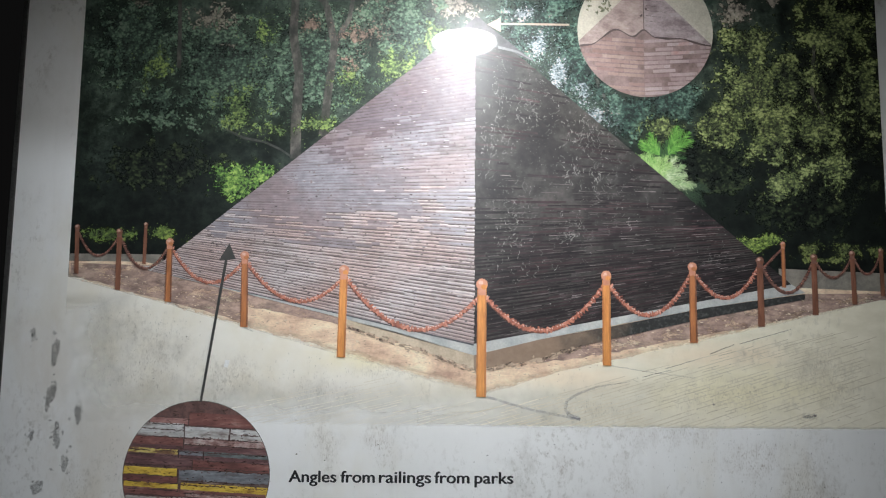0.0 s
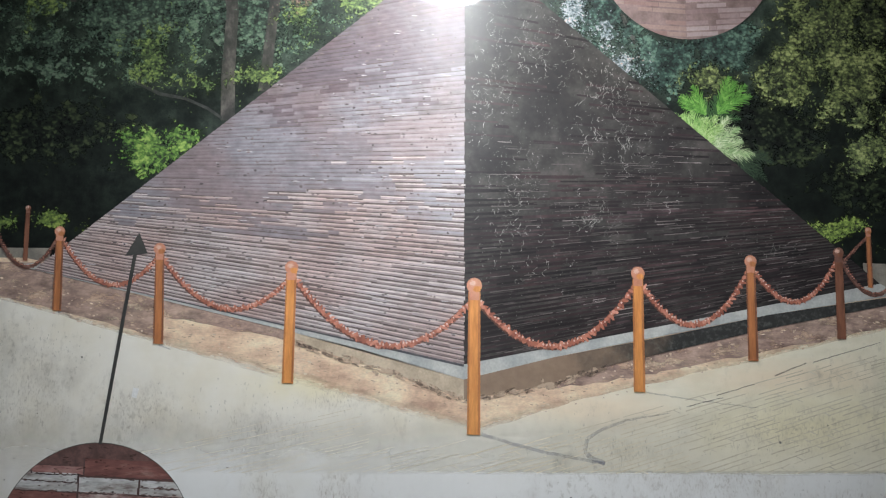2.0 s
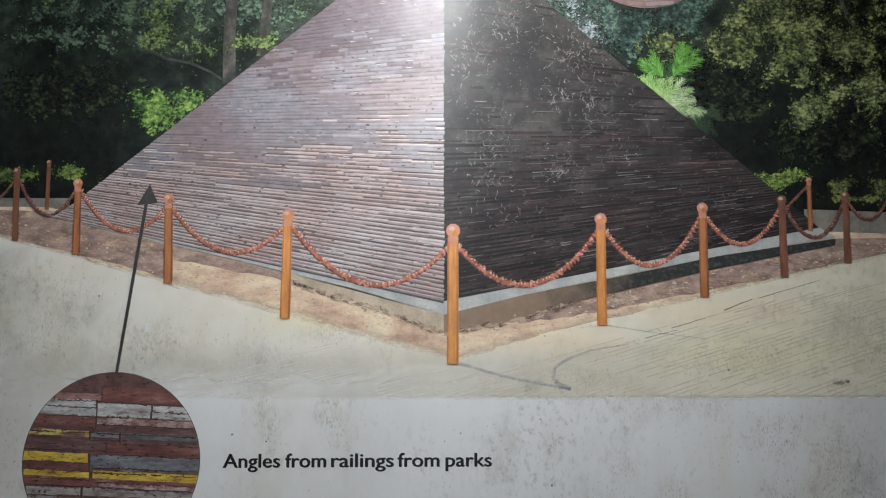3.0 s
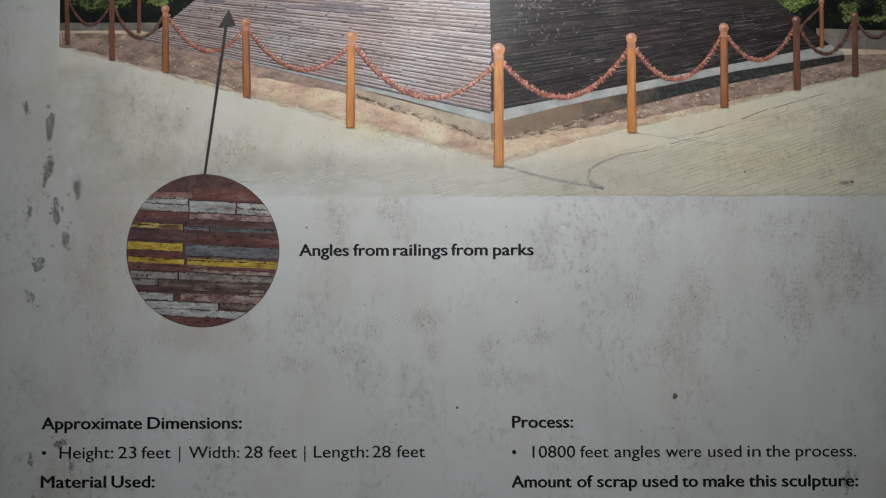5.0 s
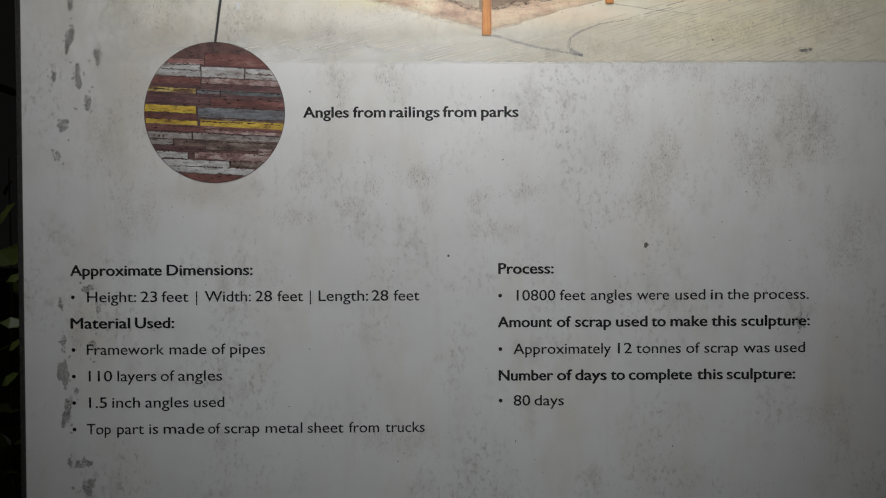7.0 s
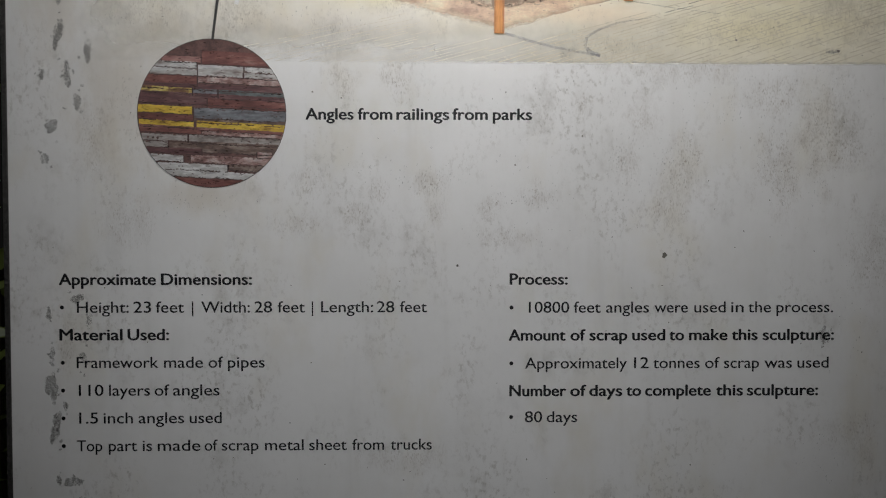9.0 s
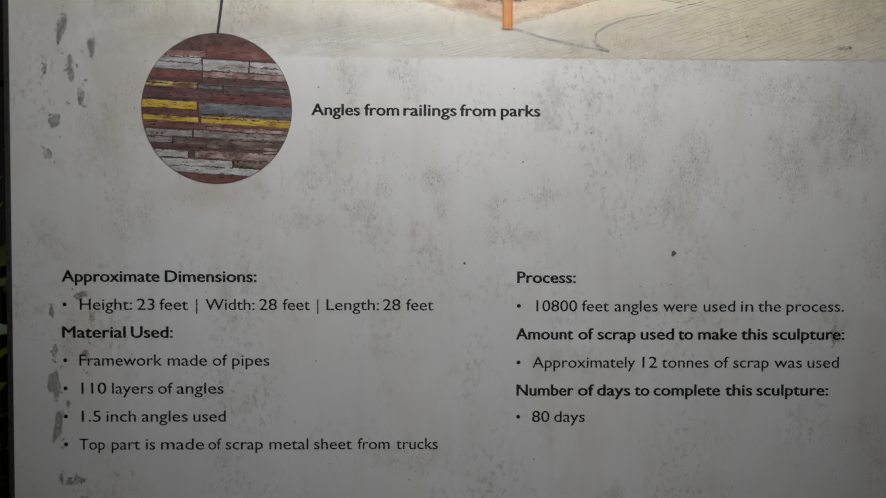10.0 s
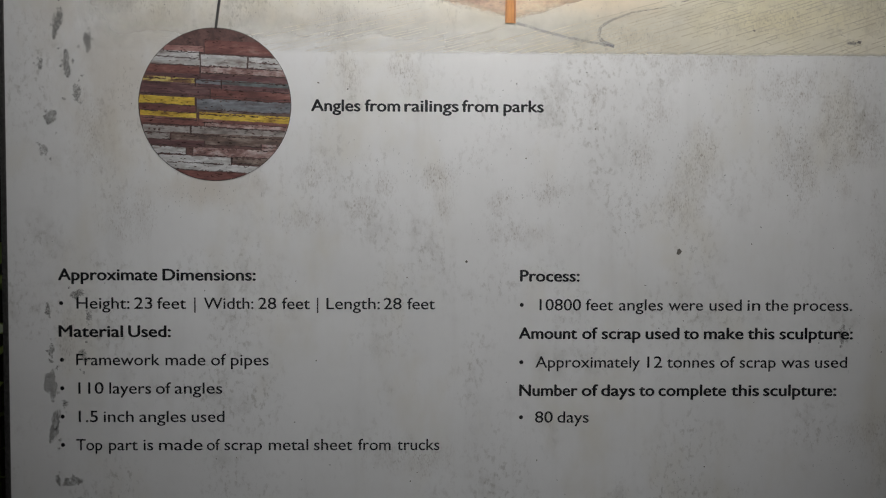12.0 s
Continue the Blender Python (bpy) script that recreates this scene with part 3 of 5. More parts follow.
def frond_fan(layer, cx, cz, a0, a1, n, length, stops, label):
    """A tuft of feathered fronds: ribs that arch over, each with narrow leaflets on both sides."""
    f = Flat(layer)
    for i in range(n):
        a = radians(a0 + (a1 - a0) * (i + R.uniform(-0.1, 1.1)) / n)
        d, sag = length * R.uniform(0.70, 1.08), R.uniform(2, 9)
        rib = lambda k: (cx + d * k * math.cos(a), cz + d * k * math.sin(a) - sag * k * k)
        f.line([rib(k) for k in (0.05, 0.4, 0.75, 1.0)], R.uniform(0.7, 1.2), 0.3)
        steps = int(d / 1.7)
        for j in range(2, steps):
            k = j / steps
            x, z = rib(k)
            run = d * 0.30 * math.sin(math.pi * (0.16 + 0.80 * k)) * R.uniform(0.7, 1.15)
            for side in (-1, 1):
                b = a + side * R.uniform(0.42, 0.72) - 0.25 * k * math.cos(a)
                f.line([(x, z), (x + run * 0.6 * math.cos(b), z + run * 0.6 * math.sin(b)), (x + run * math.cos(b), z + run * math.sin(b) - run * 0.12)], R.uniform(0.55, 1.1), 0.15)
    f.done("printed_palm", ink("palm_ink", stops, scale=90.0, spread=0.6, swing=1.3), photograph, label, "stuff")


frond_fan(8, 272, 1634, -70, 30, 8, 30, [(0, (0.008, 0.02, 0.010)), (1, (0.035, 0.07, 0.032))], "shaded printed palm fronds")
frond_fan(8, 254, 1664, 20, 165, 9, 34, [(0, (0.012, 0.045, 0.015)), (1, (0.06, 0.15, 0.04))], "deep green printed palm fronds")
frond_fan(9, 249, 1668, 104, 152, 5, 36, [(0, (0.03, 0.12, 0.02)), (0.6, (0.13, 0.34, 0.05)), (1, (0.30, 0.52, 0.14))], "bright green printed palm fronds")
frond_fan(9, 257, 1668, 30, 82, 6, 40, [(0, (0.03, 0.12, 0.02)), (0.6, (0.13, 0.34, 0.05)), (1, (0.30, 0.52, 0.14))], "bright green printed palm fronds")
frond_fan(10, 248, 1636, 0, 74, 8, 46, [(0, (0.10, 0.22, 0.07)), (0.5, (0.30, 0.42, 0.20)), (1, (0.58, 0.64, 0.44))], "pale sunlit printed palm fronds")
frond_fan(10.5, 246, 1637, 60, 112, 6, 40, [(0, (0.08, 0.22, 0.04)), (0.5, (0.27, 0.44, 0.13)), (1, (0.58, 0.66, 0.38))], "sunlit printed palm fronds")
frond_fan(11, 246, 1637, 128, 147, 4, 60, [(0, (0.09, 0.24, 0.04)), (0.6, (0.30, 0.48, 0.16)), (1, (0.58, 0.66, 0.40))], "sunlit printed palm fronds")
frond_fan(11, 246, 1637, 104, 142, 6, 50, [(0, (0.09, 0.25, 0.04)), (0.6, (0.30, 0.50, 0.15)), (1, (0.56, 0.68, 0.34))], "sunlit printed palm fronds")

# ---- printed ground ----
# vanishing points of the pyramid's courses and edges on the photograph's horizon
VL, VR = (-672.0, 1616.0), (797.0, 1616.0)
EDGE_X, BASE_Z, APEX_Z = 45.0, 1461.0, 1821.0

paving = Flat(1.5)
paving.poly([(PL, 1374), (PR, 1374), (PR, 1530), (PL, 1535)])
paving.done("printed_paving", PAVING, photograph, "pale cream printed paving, faded to white")
PATH_INK = ink("path_ink", [(0, (0.1584, 0.147, 0.1258)), (1, (0.3024, 0.2765, 0.2312))], island=False, scale=60.0)
for pts in ([(PL, 1528), (PL, 1553), (-290, 1553), (-290, 1520)], [(375, 1512), (375, 1545), (PR, 1541), (PR, 1512)]):
    path = Flat(1.9)
    path.poly(pts)
    path.done("printed_path", PATH_INK, photograph, "grey printed garden path")

SAND = ink("sand_ink", [(0, (0.43, 0.275, 0.20)), (0.25, (0.67, 0.47, 0.335)), (0.65, (0.83, 0.645, 0.46)), (1, (0.90, 0.80, 0.59))], island=False, scale=34.0, sx=0.7, sz=1.6, speckle=0.3, dirt=0.5)
SAND_SHADE = ink("shaded_sand_ink", [(0, (0.1755, 0.1152, 0.1056)), (0.45, (0.3915, 0.2752, 0.24)), (1, (0.648, 0.4736, 0.396))], island=False, scale=70.0, sx=0.7, sz=1.6, speckle=0.35)


def blended(m, kind):
    """Lets a printed ground colour run out softly: along the sand's outer edge, or in blotches."""
    t = m.node_tree
    p = [n for n in t.nodes if n.type == "BSDF_PRINCIPLED"][0]
    if kind == "edge":
        c = t.nodes.new("ShaderNodeTexCoord")
        sep = t.nodes.new("ShaderNodeSeparateXYZ")
        t.links.new(c.outputs["Object"], sep.inputs[0])
        west = maths(t, "MULTIPLY_ADD", sep.outputs["X"], -0.268, 1.4215)
        east = maths(t, "MULTIPLY_ADD", sep.outputs["X"], 0.243, 1.3939)
        d = maths(t, "SUBTRACT", sep.outputs["Z"], maths(t, "MAXIMUM", west, east))
        d = maths(t, "ADD", d, maths(t, "MULTIPLY_ADD", grain(t, 55.0, 0.7, 1.3, 5.0, 0.7), 0.016, -0.008))
        see_through(t, p, span(t, d, -0.002, 0.012))
    else:
        see_through(t, p, maths(t, "MULTIPLY_ADD", span(t, grain(t, 65.0, 0.6, 1.5, 6.0, 0.7), 0.34, 0.52), 0.48, 0.20))


blended(SAND, "edge")
blended(SAND_SHADE, "blotch")


def ragged(a, b, n, amp):
    return [(a[0] + (b[0] - a[0]) * i / n + R.uniform(-amp, amp), a[1] + (b[1] - a[1]) * i / n + R.uniform(-amp, amp)) for i in range(n + 1)]


sand = Flat(2.3)
outer = ragged((-391 + 2, 1527), (-280, 1499), 10, 0.8) + ragged((-280, 1499), (-96, 1447), 16, 0.8) + ragged((-96, 1447), (54, 1407), 14, 0.8)
sand.poly(outer + [(54, 1470), (-96, 1500), (-310, 1545), (PL, 1545)])
outer = ragged((54, 1407), (130, 1431), 8, 0.8) + ragged((130, 1431), (280, 1465), 12, 0.8) + ragged((280, 1465), (PR, 1513), 16, 0.7)
sand.poly(outer + [(PR, 1521), (380, 1525), (54, 1470)])
sand.done("printed_sand", SAND, photograph, "orange-tan printed sand strip")
for low, high in ((ragged((-388, 1530), (-200, 1482), 18, 1.4), [(-200, 1510), (-300, 1541), (-388, 1543)]),
                  (ragged((-200, 1499), (-96, 1479), 10, 1.2), [(-96, 1489), (-200, 1512)]),
                  (ragged((112, 1441), (200, 1454), 9, 1.2) + ragged((205, 1455), (400, 1493.5), 18, 1.2), [(PR - 3, 1514), (PR - 3, 1519), (405, 1518), (205, 1478), (112, 1447)])):
    shade = Flat(2.8)
    shade.poly(low + high)
    shade.done("printed_shadow", SAND_SHADE, photograph, "pinkish-grey shaded printed sand")
rubble = Flat(4.0)
for _ in range(560):
    if R.random() < 0.5:
        x = R.uniform(-385, 50)
        z = 1527 - (x + 391) * 0.272 + R.uniform(2, 34) * (0.5 + (x + 391) / 900)
    else:
        x = R.uniform(60, 490)
        z = 1409 + (x - 58) * 0.245 + R.uniform(1, 30) * (1.05 - (x - 60) / 620)
    rubble.blob(x, z, R.uniform(0.4, 2.0), R.uniform(0.25, 0.8), 6, R.uniform(-0.4, 0.1))
rubble.done("printed_rubble", ink("rubble_ink", [(0, (0.30, 0.21, 0.155)), (0.4, (0.46, 0.33, 0.24)), (1, (0.80, 0.68, 0.53))]), photograph, "clods and pebbles in the printed sand", "stuff")

joints, cross = Flat(1.8, 0.35), Flat(1.75, 0.35)
for row in range(62):
    # long faint brick joints slanting across the paving, broken here and there
    a, slope = (-300 + row * 13 + R.uniform(-2.2, 2.2), 1375.5), 0.21 + 0.0026 * row
    u = R.uniform(0, 5)
    while u < 330:
        n = R.uniform(16, 60)
        p0, p1 = (a[0] + u, a[1] + u * slope), (a[0] + u + n, a[1] + (u + n) * slope + R.uniform(-0.5, 0.5))
        limit = 1405 - (p1[0] - 54) * 0.268 if p1[0] < 54 else 1405 + (p0[0] - 54) * 0.243
        if p1[1] < limit - 3 and p1[0] < PR - 2 and p0[0] > PL and p1[1] < 1480 and R.random() < (0.9 if p0[0] > 40 else 0.75):
            pts = [(p0[0] + n * q, p0[1] + (p1[1] - p0[1]) * q + R.uniform(-0.25, 0.25)) for q in (0, 0.25, 0.5, 0.75, 1)]
            (joints if p0[0] > 40 else cross).line(pts, R.uniform(0.3, 0.7) if p0[0] > 40 else R.uniform(0.1, 0.35), 0.7)
            if p0[0] > 0 and R.random() < 0.7:
                # a cross joint between two courses
                q = R.uniform(0.2, 0.9)
                cross.line([(p0[0] + n * q, p0[1] + n * q * slope), (p0[0] + n * q + 5.5, p0[1] + n * q * slope - 2.4)], R.uniform(0.3, 0.55))
        u += n + R.uniform(2, 24)
joints.done("printed_jointing", ink("joint_ink", [(0, (0.54, 0.4752, 0.3456)), (1, (0.7128, 0.648, 0.4968))], soft=True), photograph, "faint joints of the printed paving", "stuff")
cross.done("printed_jointing", ink("cross_joint_ink", [(0, (0.5936, 0.5406, 0.4212)), (1, (0.7208, 0.6678, 0.54))], soft=True), photograph, "faint cross joints of the printed paving", "stuff")
CAST = soft_stain("cast_shadow_ink", (0.25, 0.27, 0.38), 0.29)
GAP = soft_stain("paving_gap_ink", (0.13, 0.09, 0.065), 0.6)
for pts, w, taper in (([(59, 1406), (100, 1394), (135, 1387), (158, 1383)], 2.8, 0.8), ([(158, 1383), (146, 1388), (142, 1393), (144, 1402), (154, 1409), (176, 1417), (212, 1423)], 4.0, 0.15),
                      ([(188, 1440), (233, 1433), (284, 1427)], 1.1, 0.4), ([(225, 1428), (255, 1435)], 0.8, 0.8), ([(250, 1437), (281, 1446)], 0.7, 1.0),
                      ([(298, 1453), (324, 1463)], 1.1, 0.8), ([(330, 1464), (386, 1480)], 0.8, 0.7), ([(-281, 1502), (-262, 1495)], 2.0, 0.4), ([(-200, 1476), (-190, 1472)], 1.8, 0.4)):
    cast = Flat(5.0)
    fine_pts = []
    for p0, p1 in zip(pts, pts[1:]):
        n = max(2, int(math.dist(p0, p1) / 4))
        fine_pts += [(p0[0] + (p1[0] - p0[0]) * i / n + R.uniform(-0.3, 0.3), p0[1] + (p1[1] - p0[1]) * i / n + R.uniform(-0.35, 0.35)) for i in range(n)]
    cast.line(fine_pts + [pts[-1]], w, taper)
    cast.done("printed_shadow", GAP if pts[0] in ((225, 1428), (250, 1437), (298, 1453), (330, 1464)) else CAST, photograph, "blue-grey printed shadow line")

# ---- printed plinth and pyramid ----
plinth = Flat(12)
plinth.poly([(-318, 1539), (-196, 1511), (-96, 1487), (45, 1449), (45, 1466), (-300, 1541)])
plinth.poly([(45, 1449), (118, 1467), (295, 1502), (403, 1519), (382, 1532), (45, 1466)])
plinth.done("printed_plinth", ink("plinth_ink", [(0, (0.36, 0.38, 0.38)), (1, (0.56, 0.57, 0.54))], island=False, scale=50.0), photograph, "pale grey printed concrete plinth")
plinth = Flat(12)
plinth.poly([(45, 1449), (-39, 1473), (-96, 1487), (-96, 1481), (-60, 1468), (-14, 1455), (45, 1433)])
plinth.done("printed_plinth", ink("plinth_side_ink", [(0, (0.40, 0.32, 0.23)), (1, (0.62, 0.52, 0.39))], island=False, scale=60.0), photograph, "tan printed plinth side")


def side_ink():
    """Concrete with its half shade put into the ink: tan at the corner, blotched near-black further along."""
    m, t, p = nodes_of("plinth_side_dark_ink")
    c = t.nodes.new("ShaderNodeTexCoord")
    sep = t.nodes.new("ShaderNodeSeparateXYZ")
    t.links.new(c.outputs["Object"], sep.inputs[0])
    fac = span(t, maths(t, "ADD", sep.outputs["X"], maths(t, "MULTIPLY_ADD", grain(t, 45.0), 0.16, -0.08)), 0.10, 0.235)
    tan = mix_rgb(t, grain(t, 120.0), (0.19, 0.125, 0.088), (0.36, 0.26, 0.18))
    near_black = mix_rgb(t, span(t, grain(t, 260.0), 0.45, 0.75), (0.022, 0.021, 0.02), (0.10, 0.105, 0.095))
    t.links.new(mix_rgb(t, fac, tan, near_black), p.inputs["Base Color"])
    laminate(t, p)
    return m


plinth = Flat(13)
plinth.poly([(45, 1449), (118, 1467), (203, 1483), (295, 1502), (403, 1518), (402, 1512), (295, 1491), (203, 1470), (160, 1460), (118, 1446), (45, 1433)])
plinth.done("printed_plinth", side_ink(), photograph, "brown to black shaded printed plinth side")


# sand and clods heaped against the foot of the plinth
clods, pits = Flat(14), Flat(14.5)
FOOT = [(-96, 1481), (-60, 1468), (-14, 1455), (45, 1433), (118, 1446), (160, 1460)]
for a, b in zip(FOOT, FOOT[1:]):
    for _ in range(int(math.dist(a, b) * 0.6)):
        q = R.random()
        x, z = a[0] + (b[0] - a[0]) * q, a[1] + (b[1] - a[1]) * q + R.gauss(-0.6, 1.5)
        f = pits if R.random() < 0.3 else clods
        f.blob(x, z - (0.8 if f is pits else 0), R.uniform(1.0, 6.0), R.uniform(0.5, 1.7), 9, (b[1] - a[1]) / (b[0] - a[0]) + R.uniform(-0.2, 0.2))
clods.done("printed_rubble", soft_stain("clod_ink", (0.66, 0.50, 0.37), 0.85), photograph, "sandy clods against the printed plinth", "stuff")
pits.done("printed_rubble", soft_stain("pit_ink", (0.17, 0.115, 0.09), 0.5), photograph, "dark hollows along the printed plinth", "stuff")


def left_limit(z):
    return -300 + (z - 1537) * (EDGE_X + 300) / (APEX_Z - 1537)


def right_limit(z):
    return 388 - (z - 1528) * (388 - EDGE_X) / (APEX_Z - 1528)


def on_course(z, vp, x):
    return z + (vp[1] - z) * (x - EDGE_X) / (vp[0] - EDGE_X)


def reach(z, vp, limit):
    """Where the course that starts at height z on the near edge meets the outline."""
    lo, hi = EDGE_X, vp[0] + (EDGE_X - vp[0]) * 0.3
    for _ in range(30):
        mid = (lo + hi) / 2
        zz = on_course(z, vp, mid)
        inside = mid > limit(zz) if vp[0] < EDGE_X else mid < limit(zz)
        lo, hi = (mid, hi) if inside else (lo, mid)
    return lo


body = Flat(14)
body.poly([(EDGE_X, BASE_Z), (EDGE_X, APEX_Z), (-300, 1537)])
body.done("printed_pyramid", ink("joint_shadow_ink", [(0, (0.055, 0.036, 0.034)), (1, (0.15, 0.112, 0.105))], island=False, scale=40.0), photograph, "shadowed joints of the printed pyramid's lit face")
body = Flat(14)
body.poly([(EDGE_X, BASE_Z), (EDGE_X, APEX_Z), (388, 1528)])
body.done("printed_pyramid", ink("dark_face_ink", [(0, (0.01086, 0.00867, 0.00924)), (0.4, (0.0227, 0.01907, 0.01848)), (0.7, (0.04343, 0.03988, 0.03696)), (1, (0.08093, 0.07109, 0.0656))], island=False, scale=22.0, speckle=0.6, fine=170.0, dust_haze=0.75), photograph, "dark face of the printed pyramid")

base_line = Flat(15)
base_line.line([(-296, 1535.5), (45, 1460)], 1.8)
base_line.done("printed_shadow", ink("base_line_ink", [(0, (0.05, 0.055, 0.07)), (1, (0.11, 0.105, 0.11))], island=False, scale=120.0), photograph, "dark line under the lowest printed angles")
LAYERS = 90
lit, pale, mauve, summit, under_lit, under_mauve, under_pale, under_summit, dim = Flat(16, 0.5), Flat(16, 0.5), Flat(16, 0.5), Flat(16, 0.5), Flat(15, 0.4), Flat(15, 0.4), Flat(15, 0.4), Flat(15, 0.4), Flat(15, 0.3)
for k in range(LAYERS):
    z0 = BASE_Z + (APEX_Z - BASE_Z) * k / LAYERS
    h = (APEX_Z - BASE_Z) / LAYERS
    for vp, limit, f in ((VL, left_limit, lit), (VR, right_limit, dim)):
        end = reach(z0 + h * 0.5, vp, limit)
        sign_x = -1 if vp[0] < EDGE_X else 1
        x = EDGE_X + (R.uniform(-0.5, 1.0) if f is lit else 0)
        while (end - x) * sign_x > 0.5:
            n = min(R.uniform(6, 32) if z0 > 1560 and f is lit else R.choice((R.uniform(8, 30), R.uniform(30, 70))), abs(end - x))
            x1 = x + sign_x * n
            wob, w1 = R.uniform(-0.25, 0.25), R.uniform(-0.08, 0.1)

            def bar(g, lo, hi):
                last = abs(end - x1) < 0.6
                xa = reach(z0 + h * lo, vp, limit) if last else x1
                xb = reach(z0 + h * hi, vp, limit) if last else x1
                g.poly([(x, on_course(z0 + h * lo, vp, x)), (xa, on_course(z0 + h * lo + wob, vp, xa)), (xb, on_course(z0 + h * hi + wob, vp, xb)), (x, on_course(z0 + h * hi, vp, x))])

            if f is lit:
                zj = R.uniform(-0.12, 0.12)
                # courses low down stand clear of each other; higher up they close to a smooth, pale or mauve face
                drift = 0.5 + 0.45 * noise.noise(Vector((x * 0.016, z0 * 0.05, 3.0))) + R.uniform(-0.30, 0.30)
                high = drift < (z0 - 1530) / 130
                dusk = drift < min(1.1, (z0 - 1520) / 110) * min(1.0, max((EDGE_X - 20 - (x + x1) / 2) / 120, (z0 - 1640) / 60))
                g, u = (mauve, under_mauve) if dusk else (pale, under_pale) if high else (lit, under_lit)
                # topmost angles get a darker ink that offsets the lamp's strong light there
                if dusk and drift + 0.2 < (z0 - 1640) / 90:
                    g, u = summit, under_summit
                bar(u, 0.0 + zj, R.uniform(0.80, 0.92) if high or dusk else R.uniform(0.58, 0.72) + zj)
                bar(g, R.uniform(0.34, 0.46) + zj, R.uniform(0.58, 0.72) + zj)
            elif R.random() < (0.93 if z0 < 1580 else 0.55 if z0 < 1620 else 0.22):
                bar(dim, 0.1 + w1, R.uniform(0.45, 0.75))
            x = x1 + sign_x * (0.06 if z0 > 1540 else 0.25)
pale.done("printed_angle_work", ink("pale_angle_ink", [(0, (0.2567, 0.2199, 0.2289)), (0.5, (0.338, 0.3018, 0.3187)), (1, (0.4364, 0.4095, 0.4354))], scale=12.0, sx=0.6, speckle=0.3, fine=180.0, spread=0.18, wash=True, soft=True), photograph, "pale close-set angles of the printed pyramid", "stuff")
under_pale.done("printed_angle_work", ink("pale_flank_ink", [(0, (0.231, 0.1883, 0.1924)), (0.5, (0.2995, 0.2553, 0.2608)), (1, (0.385, 0.3432, 0.3548))], scale=12.0, sx=0.6, speckle=0.3, fine=180.0, spread=0.18, wash=True, soft=True), photograph, "pale flanks of the close-set printed angles", "stuff")
under_mauve.done("printed_angle_work", ink("mauve_flank_ink", [(0, (0.1735, 0.1429, 0.1495)), (0.5, (0.2355, 0.2009, 0.2121)), (1, (0.3017, 0.2724, 0.2893))], scale=12.0, sx=0.6, speckle=0.45, fine=180.0, spread=0.2, wash=True, soft=True), photograph, "mauve flanks of the upper printed angles", "stuff")
under_lit.done("printed_angle_work", ink("angle_flank_ink", [(0, (0.1782, 0.1307, 0.1232)), (0.5, (0.3089, 0.2435, 0.2402)), (1, (0.4396, 0.3683, 0.3696))], scale=24.0, sx=0.5, speckle=0.5, fine=180.0, wash=True, soft=True), photograph, "brownish flanks of the printed metal angles", "stuff")
lit.done("printed_angle_work", ink("lit_angle_ink", [(0, (0.3353, 0.2589, 0.2339)), (0.3, (0.4732, 0.3838, 0.3509)), (0.65, (0.6607, 0.5612, 0.5195)), (1, (0.7889, 0.7052, 0.6645))], scale=12.0, sx=0.6, speckle=0.45, fine=180.0, spread=0.22, wash=True, soft=True), photograph, "weathered mauve-grey metal angles of the printed pyramid", "stuff")
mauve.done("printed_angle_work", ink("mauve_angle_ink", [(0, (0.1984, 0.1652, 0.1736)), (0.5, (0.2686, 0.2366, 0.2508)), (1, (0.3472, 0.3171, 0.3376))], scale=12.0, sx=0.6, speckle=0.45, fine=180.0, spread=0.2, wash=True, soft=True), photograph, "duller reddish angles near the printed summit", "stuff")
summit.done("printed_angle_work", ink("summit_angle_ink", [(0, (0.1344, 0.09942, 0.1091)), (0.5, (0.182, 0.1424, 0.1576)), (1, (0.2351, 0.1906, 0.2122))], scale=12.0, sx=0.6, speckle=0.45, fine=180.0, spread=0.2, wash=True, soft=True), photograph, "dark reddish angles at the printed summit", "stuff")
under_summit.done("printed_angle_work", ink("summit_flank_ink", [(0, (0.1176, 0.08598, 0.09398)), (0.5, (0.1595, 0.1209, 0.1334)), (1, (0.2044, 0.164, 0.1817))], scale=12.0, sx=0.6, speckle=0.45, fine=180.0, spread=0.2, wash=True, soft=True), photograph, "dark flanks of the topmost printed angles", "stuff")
dim.done("printed_angle_work", ink("dim_angle_ink", [(0, (0.005643, 0.003895, 0.004452)), (0.45, (0.01881, 0.01207, 0.01336)), (0.75, (0.05267, 0.03116, 0.03294)), (1, (0.1505, 0.1013, 0.1068))], scale=26.0, sx=0.6, speckle=0.8, fine=160.0, dust_haze=0.4, spread=0.6, wash=True, soft=True), photograph, "shaded dark metal angles of the printed pyramid", "stuff")
ends, glints, shine = Flat(17, 0.35), Flat(18, 0.3), Flat(17.5, 0.3)
for _ in range(1150):
    x = R.uniform(-290, 42)
    z = R.uniform(1470, 1800)
    if x < left_limit(z) + 3 or z < on_course(BASE_Z, VL, x) + 3:
        continue
    w, tall = R.choice((R.uniform(0.8, 1.5), R.uniform(1.2, 2.8))), R.uniform(0.7, 1.5) * (1.0 if z > 1560 else 0.75)
    ends.blob(x, z, w * 0.62, tall * 0.6, 6, R.uniform(-0.2, 0.1), 0.25)
    if R.random() < 0.2:
        shine.line([(x - w, z + tall * 0.7), (x + R.uniform(0, 5), z + tall * 0.7 - 0.1)], 0.5, 0.6)
ends.done("printed_end_work", ink("angle_end_ink", [(0, (0.0625, 0.0504, 0.0528)), (1, (0.25, 0.198, 0.198))], soft=True), photograph, "dark cut ends of the printed angles", "stuff")
